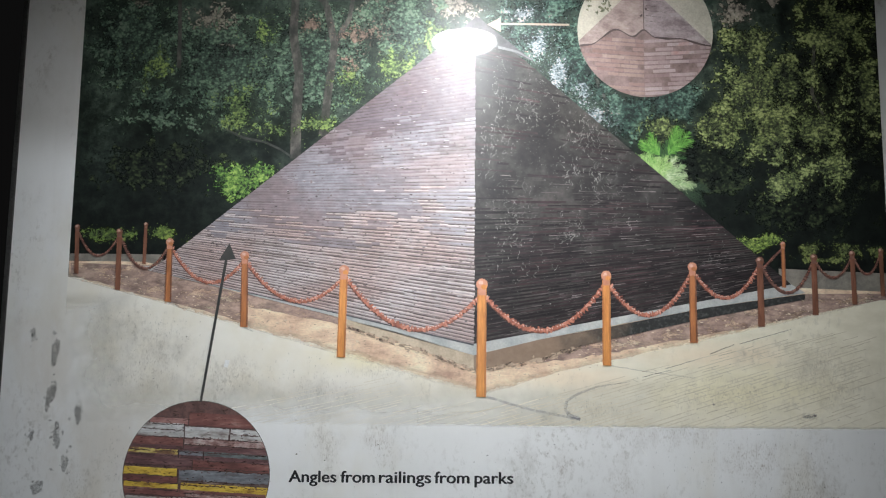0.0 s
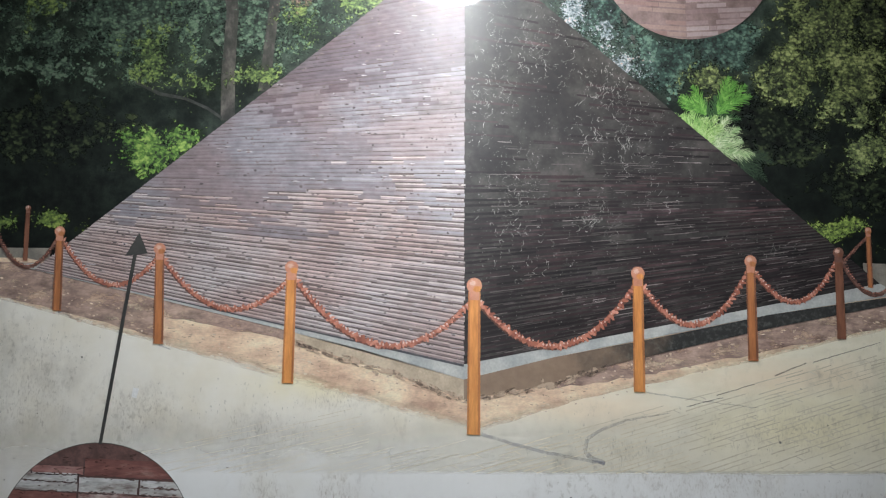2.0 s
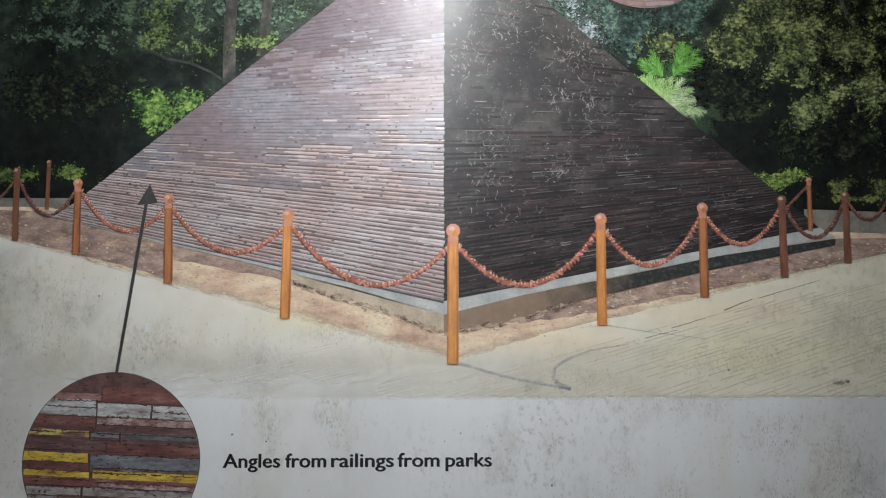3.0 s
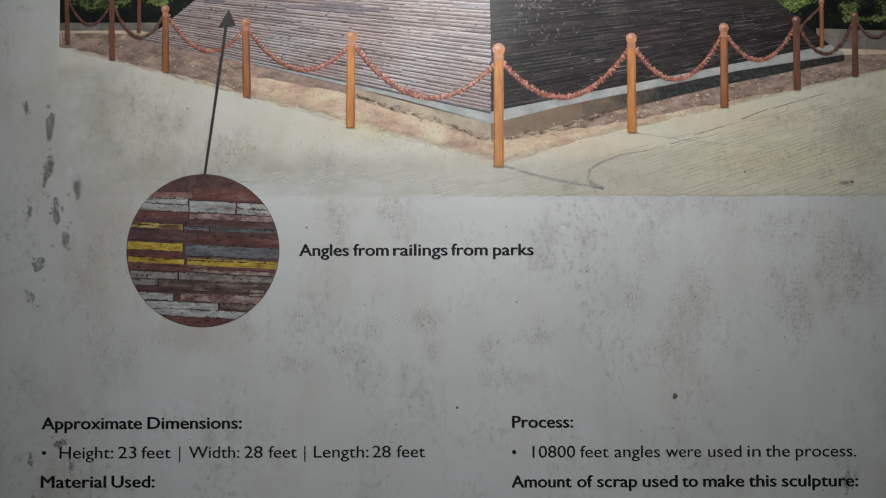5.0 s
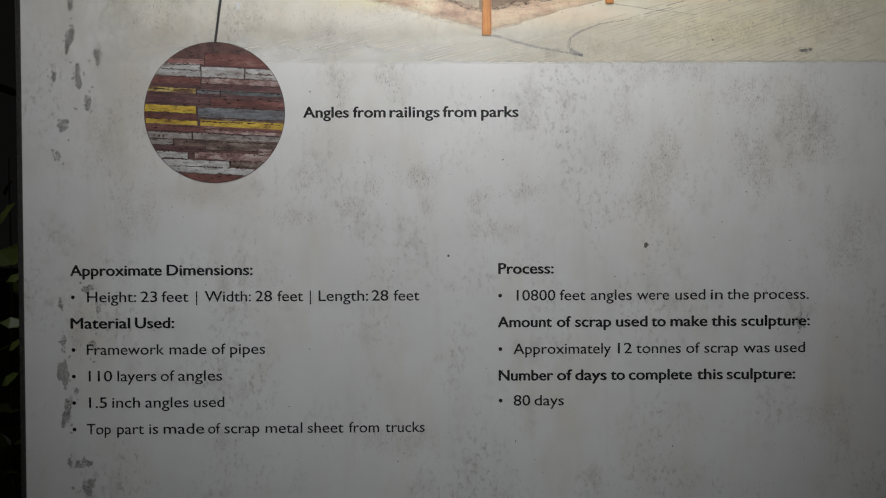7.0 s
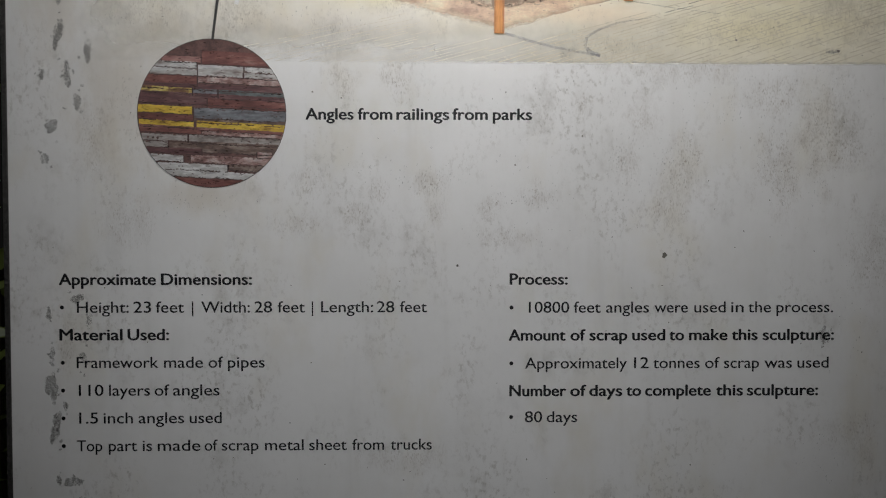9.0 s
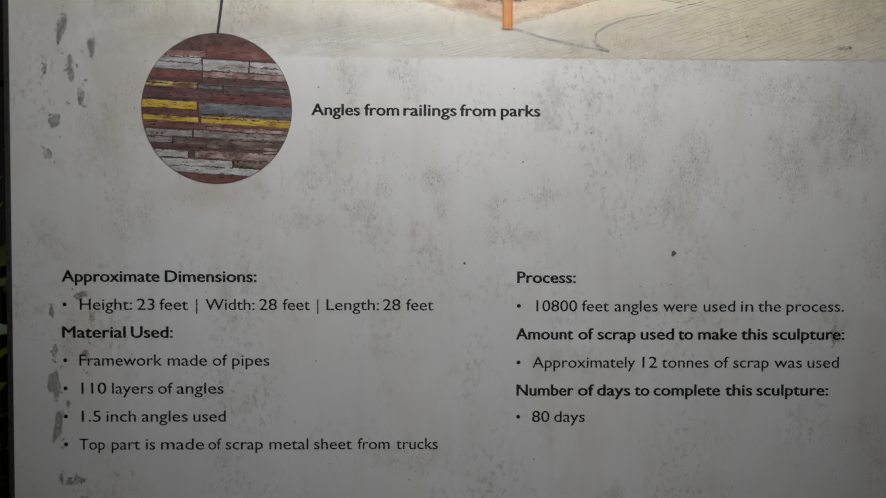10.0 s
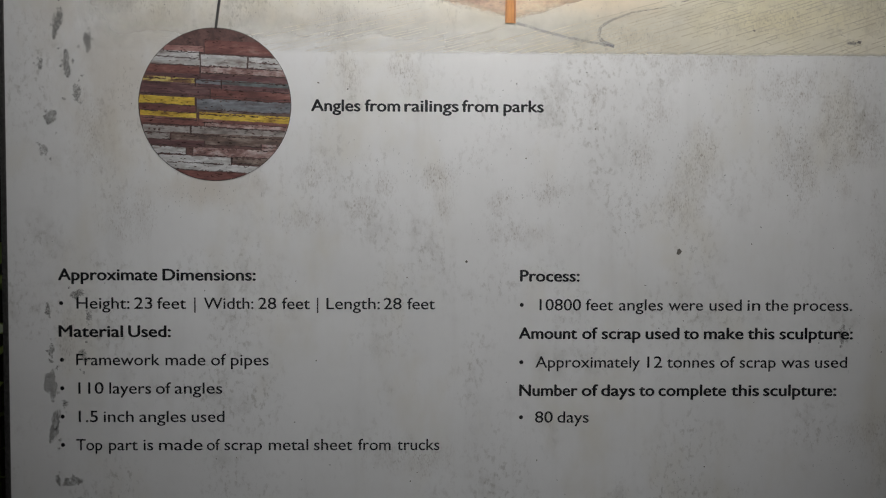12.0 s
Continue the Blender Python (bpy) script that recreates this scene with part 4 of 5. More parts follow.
shine.done("printed_glint_work", ink("edge_shine_ink", [(0, (0.357, 0.323, 0.3306)), (1, (0.561, 0.5355, 0.5568))], soft=True), photograph, "pale edges over the cut ends", "stuff")
for _ in range(520):
    # long pale bars low on the dark face
    x = R.uniform(60, 330)
    z0 = 1462 + 190 * R.random() ** 1.5
    z = on_course(z0, VR, x)
    x1 = x + R.uniform(4, 30)
    if x1 < right_limit(on_course(z0, VR, x1)) - 4:
        glints.line([(x, z), (x1, on_course(z0, VR, x1))], R.uniform(0.15, 0.6))
glints.done("printed_glint_work", ink("glint_ink", [(0, (0.02625, 0.02088, 0.02016)), (0.55, (0.0675, 0.05616, 0.054)), (0.85, (0.165, 0.144, 0.1404)), (1, (0.345, 0.3096, 0.3024))], soft=True), photograph, "pale glints on the printed angles", "stuff")
# reflections of leaves on the dark face, drawn as pale flecks of ink
glint_tangle = Flat(18)
for cx, cz, rx, rz, n in ((110, 1720, 45, 50, 60), (180, 1665, 30, 42, 90), (85, 1600, 30, 50, 60), (160, 1575, 26, 30, 50), (170, 1620, 60, 60, 40), (70, 1690, 22, 60, 40), (300, 1560, 26, 18, 16), (130, 1750, 30, 20, 26)):
    for _ in range(n // 2):
        x, z = cx + R.gauss(0, rx * 0.5), cz + R.gauss(0, rz * 0.5)
        a = R.uniform(0, 6.28)
        for _ in range(R.randint(5, 16)):
            # broken glints along a wandering stem
            a += R.uniform(-1.2, 1.2)
            x, z = x + 1.5 * math.cos(a), z + 2.0 * math.sin(a)
            if EDGE_X + 3 < x < right_limit(z) - 5 and z > on_course(BASE_Z, VR, x) + 4 and R.random() < 0.75:
                glint_tangle.blob(x, z, R.uniform(0.5, 1.3), R.uniform(0.15, 0.4), 6, a + R.uniform(-0.6, 0.6))
loops = Flat(19)
for cx, cz, rx, rz, n in ((165, 1692, 22, 20, 70), (152, 1648, 12, 10, 26), (178, 1640, 6, 12, 14), (62, 1690, 14, 30, 40), (95, 1715, 20, 20, 24), (85, 1575, 22, 18, 34), (150, 1580, 16, 14, 30), (100, 1540, 20, 14, 16), (210, 1600, 14, 14, 12), (120, 1765, 20, 14, 20)):
    for _ in range(n):
        # small bright hooks, where sky glints between the leaves
        x, z, a = cx + R.gauss(0, rx * 0.55), cz + R.gauss(0, rz * 0.55), R.uniform(0, 6.28)
        bend, pts = R.uniform(-0.9, 0.9), []
        for _ in range(R.randint(3, 6)):
            pts.append((x, z))
            a += bend
            x, z = x + 0.9 * math.cos(a), z + 1.1 * math.sin(a)
        if all(EDGE_X + 2 < px < right_limit(pz) - 4 for px, pz in pts):
            loops.line(pts, R.uniform(0.35, 0.75), 0.5)
loops.done("printed_tangle", ink("loop_ink", [(0, (0.12, 0.12, 0.11)), (0.6, (0.26, 0.26, 0.24)), (1, (0.50, 0.49, 0.46))], spread=0.8), photograph, "bright hooked glints on the dark face", "stuff")
for _ in range(2600):
    x, z = R.uniform(48, 330), R.uniform(1480, 1800)
    if x < right_limit(z) - 4 and z > on_course(BASE_Z, VR, x) + 4:
        glint_tangle.blob(x, z, R.uniform(0.2, 0.8), R.uniform(0.15, 0.5), 4)
glint_tangle.done("printed_tangle", ink("tangle_glint_ink", [(0, (0.06, 0.06, 0.055)), (0.7, (0.16, 0.155, 0.145)), (1, (0.40, 0.39, 0.37))]), photograph, "pale tangled reflections on the dark face", "stuff")
cap = Flat(17)
cap.poly([(45, 1790), (74, 1789), (113, 1771), (69, 1806), (50, 1822), (45, 1824)])
cap.poly([(45, 1790), (30, 1795), (22, 1803), (45, 1824)])
cap.done("printed_cap", ink("cap_ink", [(0, (0.03, 0.028, 0.03)), (1, (0.085, 0.08, 0.085))], island=False, scale=60.0), photograph, "dark sheet-metal cap of the printed pyramid")
cap = Flat(18)
cap.line([(70, 1789), (92, 1784), (108, 1775)], 3.0, 0.6)
cap.done("printed_cap", ink("cap_edge_ink", [(0, (0.1, 0.1, 0.105)), (1, (0.175, 0.175, 0.18))], island=False), photograph, "pale rim of the printed cap")

# ---- printed posts and chains ----
POST_LIT = ink("lit_post_ink", [(0, (0.5616, 0.21, 0.051)), (1, (0.7992, 0.36, 0.102))], island=False, scale=90.0, sx=2, sz=0.3, speckle=0.2, soft=True)
POST_SIDE = ink("post_side_ink", [(0, (0.3408, 0.1242, 0.042)), (1, (0.568, 0.2208, 0.078))], island=False, scale=90.0, sx=2, sz=0.3, speckle=0.2, soft=True)
POST_DIM = ink("dim_post_ink", [(0, (0.1485, 0.0576, 0.0315)), (1, (0.2835, 0.114, 0.063))], island=False, scale=90.0, sx=2, sz=0.3, speckle=0.25, soft=True)
KNOB = ink("post_knob_ink", [(0, (0.50, 0.20, 0.12)), (1, (0.66, 0.32, 0.21))], island=False, scale=60.0, speckle=0.15, soft=True)
KNOB_SHINE = ink("knob_shine_ink", [(0, (0.62, 0.36, 0.26)), (1, (0.76, 0.52, 0.42))], island=False, scale=60.0, speckle=0.15, soft=True)
KNOB_DIM = ink("dim_knob_ink", [(0, (0.15, 0.07, 0.05)), (1, (0.28, 0.13, 0.09))], island=False, scale=60.0, soft=True)
# x of the foot, foot, top, width, lean of the top, tone (2 lit, 1 half lit, 0 dim)
POSTS = [(-381, 1532, 1584, 4.5, -2, 0), (-336, 1515, 1580, 5.5, -1.5, 0), (-309.5, 1543, 1587, 3.4, 0, 0), (-282, 1503, 1570, 7.0, -1, 1), (-200, 1477, 1557, 8.2, -2, 1),
         (-96, 1446, 1543, 9.4, 1, 2), (53, 1406, 1530, 11.0, 0.5, 2), (187, 1440, 1540, 9.6, 0.5, 2), (280.5, 1465, 1550, 8.6, 0.5, 1), (354, 1483, 1557, 7.4, 0.5, 0),
         (380, 1525, 1574, 4.4, 0.3, 1), (413, 1496, 1561, 6.4, 0.5, 0), (456, 1508, 1565, 5.4, -0.5, 0), (487, 1517, 1568, 4.6, 0, 0)]


def printed_post(x, foot, top, w, lean, tone):
    body_ink, knob_ink = ((POST_DIM, KNOB_DIM), (POST_SIDE, KNOB), (POST_LIT, KNOB))[tone]
    r = w * 0.58
    neck = top - 2 * r * 0.86
    f = Flat(21, 0.7)
    k = lambda z: x + lean * (z - foot) / (top - foot)
    f.poly([(k(foot) - w * 0.46, foot), (k(foot) + w * 0.46, foot - 0.4), (k(neck) + w * 0.42, neck), (k(neck) - w * 0.42, neck)])
    post = f.done("printed_post", body_ink, photograph, "orange printed chain post" if tone else "brown printed chain post")
    f = Flat(22, 1.1)
    for lo, hi in ((-0.42, -0.40), (0.34, 0.41)):
        f.poly([(k(foot) + w * lo, foot + 1), (k(foot) + w * hi, foot + 1), (k(neck) + w * hi * 0.94, neck), (k(neck) + w * lo * 0.94, neck)])
    f.done("printed_post_shade", POST_SIDE if tone == 2 else POST_DIM, photograph)
    f = Flat(23, 0.7)
    f.poly([(k(top) + 0.94 * r * math.cos(a * 0.3927), neck + r * 0.86 + 0.94 * r * math.sin(a * 0.3927)) for a in range(16)])
    f.poly([(k(neck) - w * 0.36, neck - w * 0.55), (k(neck) + w * 0.36, neck - w * 0.55), (k(neck) + w * 0.36, neck + 0.4), (k(neck) - w * 0.36, neck + 0.4)])
    f.done("printed_knob", knob_ink, photograph)
    for dx, dz, q, shine in ((0.34, -0.45, 0.42, False), (-0.22, 0.30, 0.30, True)):
        f = Flat(24, 1.3)
        f.poly([(k(top) + r * (dx + q * math.cos(a * 0.5236)), neck + r * (0.86 + dz + q * 0.75 * math.sin(a * 0.5236))) for a in range(12)])
        f.done("printed_knob_shine" if shine else "printed_knob_shade", KNOB_SHINE if shine else body_ink, photograph)


for row in POSTS:
    printed_post(*row)

CHAIN_LIT = ink("lit_chain_ink", [(0, (0.242, 0.0735, 0.0475)), (0.4, (0.44, 0.1519, 0.095)), (0.8, (0.594, 0.245, 0.1662)), (1, (0.704, 0.3528, 0.266))], speckle=0.2, soft=True)
CHAIN_SHINE = ink("chain_glint_ink", [(0, (0.66, 0.42, 0.34)), (1, (0.82, 0.66, 0.58))], speckle=0.2, soft=True)
CHAIN_DIM = ink("dim_chain_ink", [(0, (0.08, 0.035, 0.026)), (0.5, (0.17, 0.08, 0.06)), (1, (0.30, 0.17, 0.13))], speckle=0.2, soft=True)
CHAIN_UNDER = ink("chain_shade_ink", [(0, (0.085, 0.032, 0.022)), (1, (0.19, 0.075, 0.05))], speckle=0.2, soft=True)


def printed_chain(a, b, low, size, tone):
    """A sagging chain between two posts: links alternately seen flat and edge on."""
    mid = ((a[0] + b[0]) / 2, low)
    ctrl = (2 * mid[0] - (a[0] + b[0]) / 2, 2 * mid[1] - (a[1] + b[1]) / 2)
    curve = [((1 - s) ** 2 * a[0] + 2 * s * (1 - s) * ctrl[0] + s * s * b[0], (1 - s) ** 2 * a[1] + 2 * s * (1 - s) * ctrl[1] + s * s * b[1]) for s in [i / 80 for i in range(81)]]
    length = sum(math.dist(p, q) for p, q in zip(curve, curve[1:]))
    n = max(6, int(length / (size * 0.98)))
    size *= 1.38
    under, f, shine = Flat(19, 0.3), Flat(20, 0.25), Flat(20.5, 0.2)
    for i in range(n + 1):
        q = i / n * 80
        j = min(79, int(q))
        x = curve[j][0] + (curve[j + 1][0] - curve[j][0]) * (q - j)
        z = curve[j][1] + (curve[j + 1][1] - curve[j][1]) * (q - j)
        ang = math.atan2(curve[j + 1][1] - curve[j][1], curve[j + 1][0] - curve[j][0])
        turn = ang + R.choice((-1, 1)) * R.uniform(0.9, 1.4)
        under.blob(x, z - 0.12 * size, size * 0.62, size * 0.50, 8, ang, 0.12)
        # the link along the chain, and the one standing across it with its lit shoulder
        f.blob(x, z + 0.05 * size, size * 0.44, size * 0.30, 7, ang + R.uniform(-0.3, 0.3), 0.2)
        f.blob(x + 0.3 * size, z + R.uniform(-0.1, 0.15) * size, size * R.uniform(0.55, 0.88), size * 0.24, 7, turn, 0.2)
        if R.random() < 0.75:
            shine.blob(x + 0.25 * size, z + R.uniform(0.15, 0.5) * size, size * R.uniform(0.12, 0.24), size * 0.13, 6, turn, 0.2)
    under.done("printed_chain", CHAIN_UNDER, photograph)
    f.done("printed_chain", CHAIN_LIT if tone else CHAIN_DIM, photograph, "copper-red printed link chain")
    shine.done("printed_chain_glint", CHAIN_SHINE if tone else CHAIN_LIT, photograph)


CHAINS = [(0, 1, 1551, 1.5, 0), (1, 3, 1538, 1.9, 0), (3, 4, 1524, 2.4, 1), (4, 5, 1505, 2.8, 1), (5, 6, 1476, 3.3, 1), (6, 7, 1476, 3.5, 1), (7, 8, 1494, 3.1, 1),
          (8, 9, 1513, 2.7, 1), (9, 11, 1519, 2.2, 0), (11, 12, 1536, 1.8, 0), (12, 13, 1540, 1.5, 0), (9, 10, 1556, 1.6, 0)]
for i, j, low, size, tone in CHAINS:
    a, b = POSTS[i], POSTS[j]
    da, db = 0.16 * (a[2] - a[1]), 0.16 * (b[2] - b[1])
    printed_chain((a[0] + a[4] + a[3] * 0.4, a[2] - da), (b[0] + b[4] - b[3] * 0.4, b[2] - db), low, size, tone)

# ---- inset of the angles, with its arrow ----
CX, CZ, CR = -243.5, 1322.5, 76.0


def disc(layer, cx, cz, r, name, material, label):
    f = Flat(layer)
    f.poly([(cx + r * math.cos(i * 0.0654498), cz + r * math.sin(i * 0.0654498)) for i in range(96)])
    return f.done(name, material, sign, label)


disc(7, CX, CZ, CR + 0.5, "inset_rim", INK_GREY, "thin dark rim of the round inset")
inset = disc(8, CX, CZ, CR, "round_inset", ink("inset_gap_ink", [(0, (0.08, 0.043, 0.038)), (1, (0.19, 0.10, 0.088))], island=False, scale=120.0), "round printed close-up of stacked painted angles")
BAR = {
    "rust": ink("rust_bar_ink", [(0, (0.10, 0.04, 0.034)), (0.4, (0.17, 0.065, 0.055)), (0.75, (0.24, 0.10, 0.085)), (1, (0.36, 0.22, 0.19))], island=False, scale=60.0, sx=0.35, sz=1.6, speckle=0.6, fine=230.0),
    "brown": ink("brown_bar_ink", [(0, (0.075, 0.05, 0.042)), (0.5, (0.17, 0.115, 0.095)), (1, (0.33, 0.27, 0.23))], island=False, scale=90.0, sx=0.4, sz=1.4, speckle=0.6, fine=230.0),
    "white": ink("white_bar_ink", [(0, (0.16, 0.11, 0.10)), (0.25, (0.42, 0.40, 0.38)), (0.6, (0.56, 0.56, 0.55)), (1, (0.66, 0.66, 0.65))], island=False, scale=70.0, sx=0.4, sz=1.4, speckle=0.6, fine=230.0),
    "grey": ink("grey_bar_ink", [(0, (0.12, 0.09, 0.08)), (0.35, (0.30, 0.27, 0.25)), (1, (0.46, 0.43, 0.41))], island=False, scale=100.0, sx=0.4, sz=1.4, speckle=0.6, fine=230.0),
    "yellow": ink("yellow_bar_ink", [(0, (0.22, 0.11, 0.03)), (0.22, (0.52, 0.34, 0.045)), (0.6, (0.66, 0.46, 0.06)), (1, (0.74, 0.56, 0.12))], island=False, scale=55.0, sx=0.4, sz=1.4, speckle=0.6, fine=230.0),
    "ochre": ink("ochre_bar_ink", [(0, (0.12, 0.05, 0.04)), (0.4, (0.24, 0.14, 0.06)), (0.55, (0.56, 0.44, 0.12)), (1, (0.62, 0.54, 0.25))], island=False, scale=90.0, sx=0.5, sz=1.2, speckle=0.6, fine=230.0),
    "slate": ink("slate_bar_ink", [(0, (0.10, 0.06, 0.055)), (0.4, (0.15, 0.155, 0.17)), (1, (0.25, 0.27, 0.29))], island=False, scale=80.0, sx=0.4, sz=1.4, speckle=0.6, fine=230.0),
}
BAR["teal"] = ink("teal_bar_ink", [(0, (0.09, 0.06, 0.055)), (0.4, (0.11, 0.13, 0.13)), (1, (0.20, 0.24, 0.235))], island=False, scale=80.0, sx=0.4, sz=1.4, speckle=0.6, fine=230.0)
BAR["maroon"] = ink("maroon_bar_ink", [(0, (0.07, 0.035, 0.036)), (0.5, (0.14, 0.065, 0.066)), (1, (0.22, 0.13, 0.125))], island=False, scale=70.0, sx=0.3, sz=1.5, speckle=0.6, fine=230.0)
BAR["rose"] = ink("rose_bar_ink", [(0, (0.15, 0.075, 0.065)), (0.35, (0.28, 0.16, 0.145)), (0.65, (0.44, 0.32, 0.295)), (1, (0.56, 0.49, 0.46))], island=False, scale=130.0, sx=0.5, sz=1.3, speckle=0.6, fine=230.0)
BAR["pink"] = ink("pink_bar_ink", [(0, (0.20, 0.085, 0.075)), (0.5, (0.32, 0.15, 0.135)), (1, (0.42, 0.25, 0.22))], island=False, scale=80.0, sx=0.4, sz=1.4, speckle=0.6, fine=230.0)
# painted angles from the top down: paint, from, to, underside, upper side
UPPER = [("pink", -294.6, -253.8, 1374.8, 1381.0), ("rust", -253.8, -183.8, 1371.7, 1385.3), ("white", -302.4, -258.1, 1369.5, 1376.0),
         ("white", -310.2, -257.7, 1362.0, 1369.5), ("white", -257.7, -210.3, 1359.6, 1371.3), ("white", -209.9, -176.0, 1363.5, 1369.0),
         ("white", -211.0, -176.0, 1357.3, 1363.3), ("rose", -257.7, -173.1, 1352.2, 1359.2), ("rust", -314.1, -258.1, 1352.2, 1361.6),
         ("maroon", -317.0, -170.2, 1346.0, 1351.9), ("ochre", -318.0, -263.1, 1343.3, 1349.9), ("slate", -262.7, -237.1, 1340.2, 1347.2),
         ("teal", -236.7, -167.3, 1335.9, 1344.9)]
MIDDLE = [("maroon", -319.9, -167.3, 1330.5, 1342.5), ("rust", -248.0, -167.1, 1326.6, 1335.9), ("yellow", -319.5, -263.1, 1322.7, 1330.5),
         ("slate", -262.0, -167.1, 1315.3, 1326.2), ("rust", -319.5, -262.4, 1315.7, 1321.9), ("brown", -262.0, -167.1, 1311.0, 1315.3),
         ("yellow", -319.5, -261.6, 1308.3, 1315.5), ("yellow", -259.6, -167.1, 1302.5, 1312.6), ("rust", -319.5, -168.3, 1300.1, 1307.5),
         ("rose", -253.8, -170.2, 1297.8, 1302.5), ("grey", -318.0, -268.2, 1294.3, 1301.3), ("grey", -267.4, -170.2, 1290.0, 1298.6),
         ("grey", -316.0, -288.4, 1288.1, 1293.9)]
LOWER = [("brown", -287.8, -174.1, 1281.5, 1292.4), ("maroon", -314.1, -253.8, 1281.5, 1287.3), ("rose", -197.4, -181.5, 1276.4, 1282.3),
         ("white", -310.2, -272.5, 1273.3, 1280.3), ("rose", -265.9, -183.8, 1270.2, 1278.0), ("white", -304.3, -227.4, 1264.0, 1271.0),
         ("brown", -226.6, -189.7, 1262.8, 1268.7), ("white", -296.6, -195.5, 1255.8, 1263.2), ("rust", -288.8, -203.3, 1245.3, 1255.0)]
chips = Flat(10.3, 0.25)
seams = Flat(9.9, 0.3)
for course, (paint, x0, x1, z0, z1) in enumerate(UPPER + MIDDLE + LOWER):
    f = Flat(9 + 0.02 * course)
    mid, tilt, j0, j1 = (x0 + x1) / 2, -0.050 + R.uniform(-0.008, 0.008), R.uniform(0, 6), R.uniform(0.15, 0.35)
    wob = lambda x: j1 * math.sin(x * 0.11 + j0) + 0.22 * math.sin(x * 0.47 + j0) + 0.16 * math.sin(x * 1.3 + 2 * j0)
    low = lambda x: z0 + tilt * (x - mid) + wob(x)
    high = lambda x: z1 + tilt * (x - mid) + 0.6 * wob(x + 9)
    f.disc_strip(CX, CZ, CR, x0, x1, low, high, 1.2)
    if f.f:
        f.done("printed_bar", BAR[paint], inset)
    # dark seam below, broken here and there, and at the cut ends
    x = x0 + R.uniform(0, 4)
    while x < x1:
        n = min(R.uniform(5, 30), x1 - x)
        if n > 1:
            deep = R.uniform(0.4, 1.0)
            seams.disc_strip(CX, CZ, CR - 0.6, x, x + n, lambda q: low(q) - deep * (0.7 + 0.3 * math.sin(q)), lambda q: low(q) + 0.1, 1.2)
        x += n + R.choice((0, 0, R.uniform(1, 9)))
    for x in (x0, x1):
        if abs(x - CX) < CR - 6:
            seams.disc_strip(CX, CZ, CR - 0.6, x - 0.5, x + 0.4, low, high, 0.9)
    if paint in ("white", "grey", "yellow", "ochre", "slate", "teal", "rose"):
        # paint flaked off along the edges, and rust pits
        for _ in range(int((x1 - x0) * 0.28)):
            x = R.uniform(x0 + 1, x1 - 1)
            z = R.choice((low(x) + R.uniform(0, 0.9), high(x) - R.uniform(0, 0.7), R.uniform(low(x), high(x))))
            if math.hypot(x - CX, z - CZ) < CR - 2.5:
                chips.blob(x, z, R.choice((R.uniform(0.2, 0.6), R.uniform(0.5, 1.8))), R.uniform(0.15, 0.6), 7, R.uniform(-0.3, 0.3), 0.4)
for x, z in ((-271, 1277), (-268, 1275), (-222, 1269), (-216, 1268.4), (-211, 1268.3), (-205, 1267.6), (-199, 1267.6), (-309, 1298), (-304, 1297.6), (-299, 1297.4)):
    chips.blob(x, z, R.uniform(0.8, 1.6), R.uniform(0.8, 1.5), 8)
seams.done("printed_seam_work", ink("seam_ink", [(0, (0.033, 0.018, 0.0165)), (1, (0.1125, 0.06, 0.0525))], soft=True), inset, "dark seams between the angles", "stuff")
chips.done("printed_flaking", ink("chip_ink", [(0, (0.05, 0.026, 0.022)), (1, (0.16, 0.085, 0.07))], soft=True), inset, "chipped paint and rust pits", "stuff")
flake = Flat(10.6)
for _ in range(420):
    a, r = R.uniform(0, 6.28), CR * 0.96 * math.sqrt(R.random())
    flake.blob(CX + r * math.cos(a), CZ + r * math.sin(a), R.choice((R.uniform(0.3, 1.7), R.uniform(1.0, 3.6))), R.uniform(0.2, 0.8), 7, R.uniform(-0.3, 0.3))
flake.done("printed_flaking", soft_stain("flake_ink", (0.11, 0.065, 0.055), 0.45), inset, "rust spots on the painted angles", "stuff")

arrow = Flat(26)
arrow.line([(-242, 1398), (-221.5, 1549)], 2.6, 1.15)
arrow.poly([(-219, 1566), (-229.5, 1547), (-211.5, 1549)])
arrow.done("arrow", INK_GREY, sign, "thin dark printed arrow")

# ---- inset of the pyramid's top, with its arrow ----
TX, TZ, TR = 235.0, 1810.0, 76.0
top_inset = disc(23, TX, TZ, TR, "round_inset", ink("inset_sky_ink", [(0, (0.42, 0.40, 0.33)), (1, (0.56, 0.53, 0.45))], island=False, scale=30.0), "round printed close-up of the pyramid's metal cap")
twig = Flat(24)
for _ in range(60):
    twig.blob(R.uniform(170, 200), R.uniform(1830, 1862), R.uniform(1, 3.5), R.uniform(0.6, 1.6), 5)
twig.done("printed_foliage", ink("twig_ink", [(0, (0.06, 0.07, 0.04)), (1, (0.22, 0.22, 0.14))]), top_inset, "dark twigs against the pale sky", "stuff")


def eave(x):
    knots = [(159, 1793), (173, 1794), (202, 1812), (221, 1804), (233, 1812), (246, 1803), (272, 1802), (311, 1794)]
    for (xa, za), (xb, zb) in zip(knots, knots[1:]):
        if x <= xb:
            s = max(0.0, (x - xa) / (xb - xa))
            return za + (zb - za) * s * s * (3 - 2 * s)
    return 1794


roof_line = lambda x: 1870 - abs(x - 233.5) * 0.99
wall = Flat(25)
wall.disc_strip(TX, TZ, TR, 150, 320, lambda x: 1700, lambda x: eave(x) + 1)
wall.done("printed_wall", ink("inset_wall_ink", [(0, (0.15, 0.10, 0.095)), (1, (0.30, 0.22, 0.21))], island=False, scale=60.0), top_inset, "stacked angles below the cap")
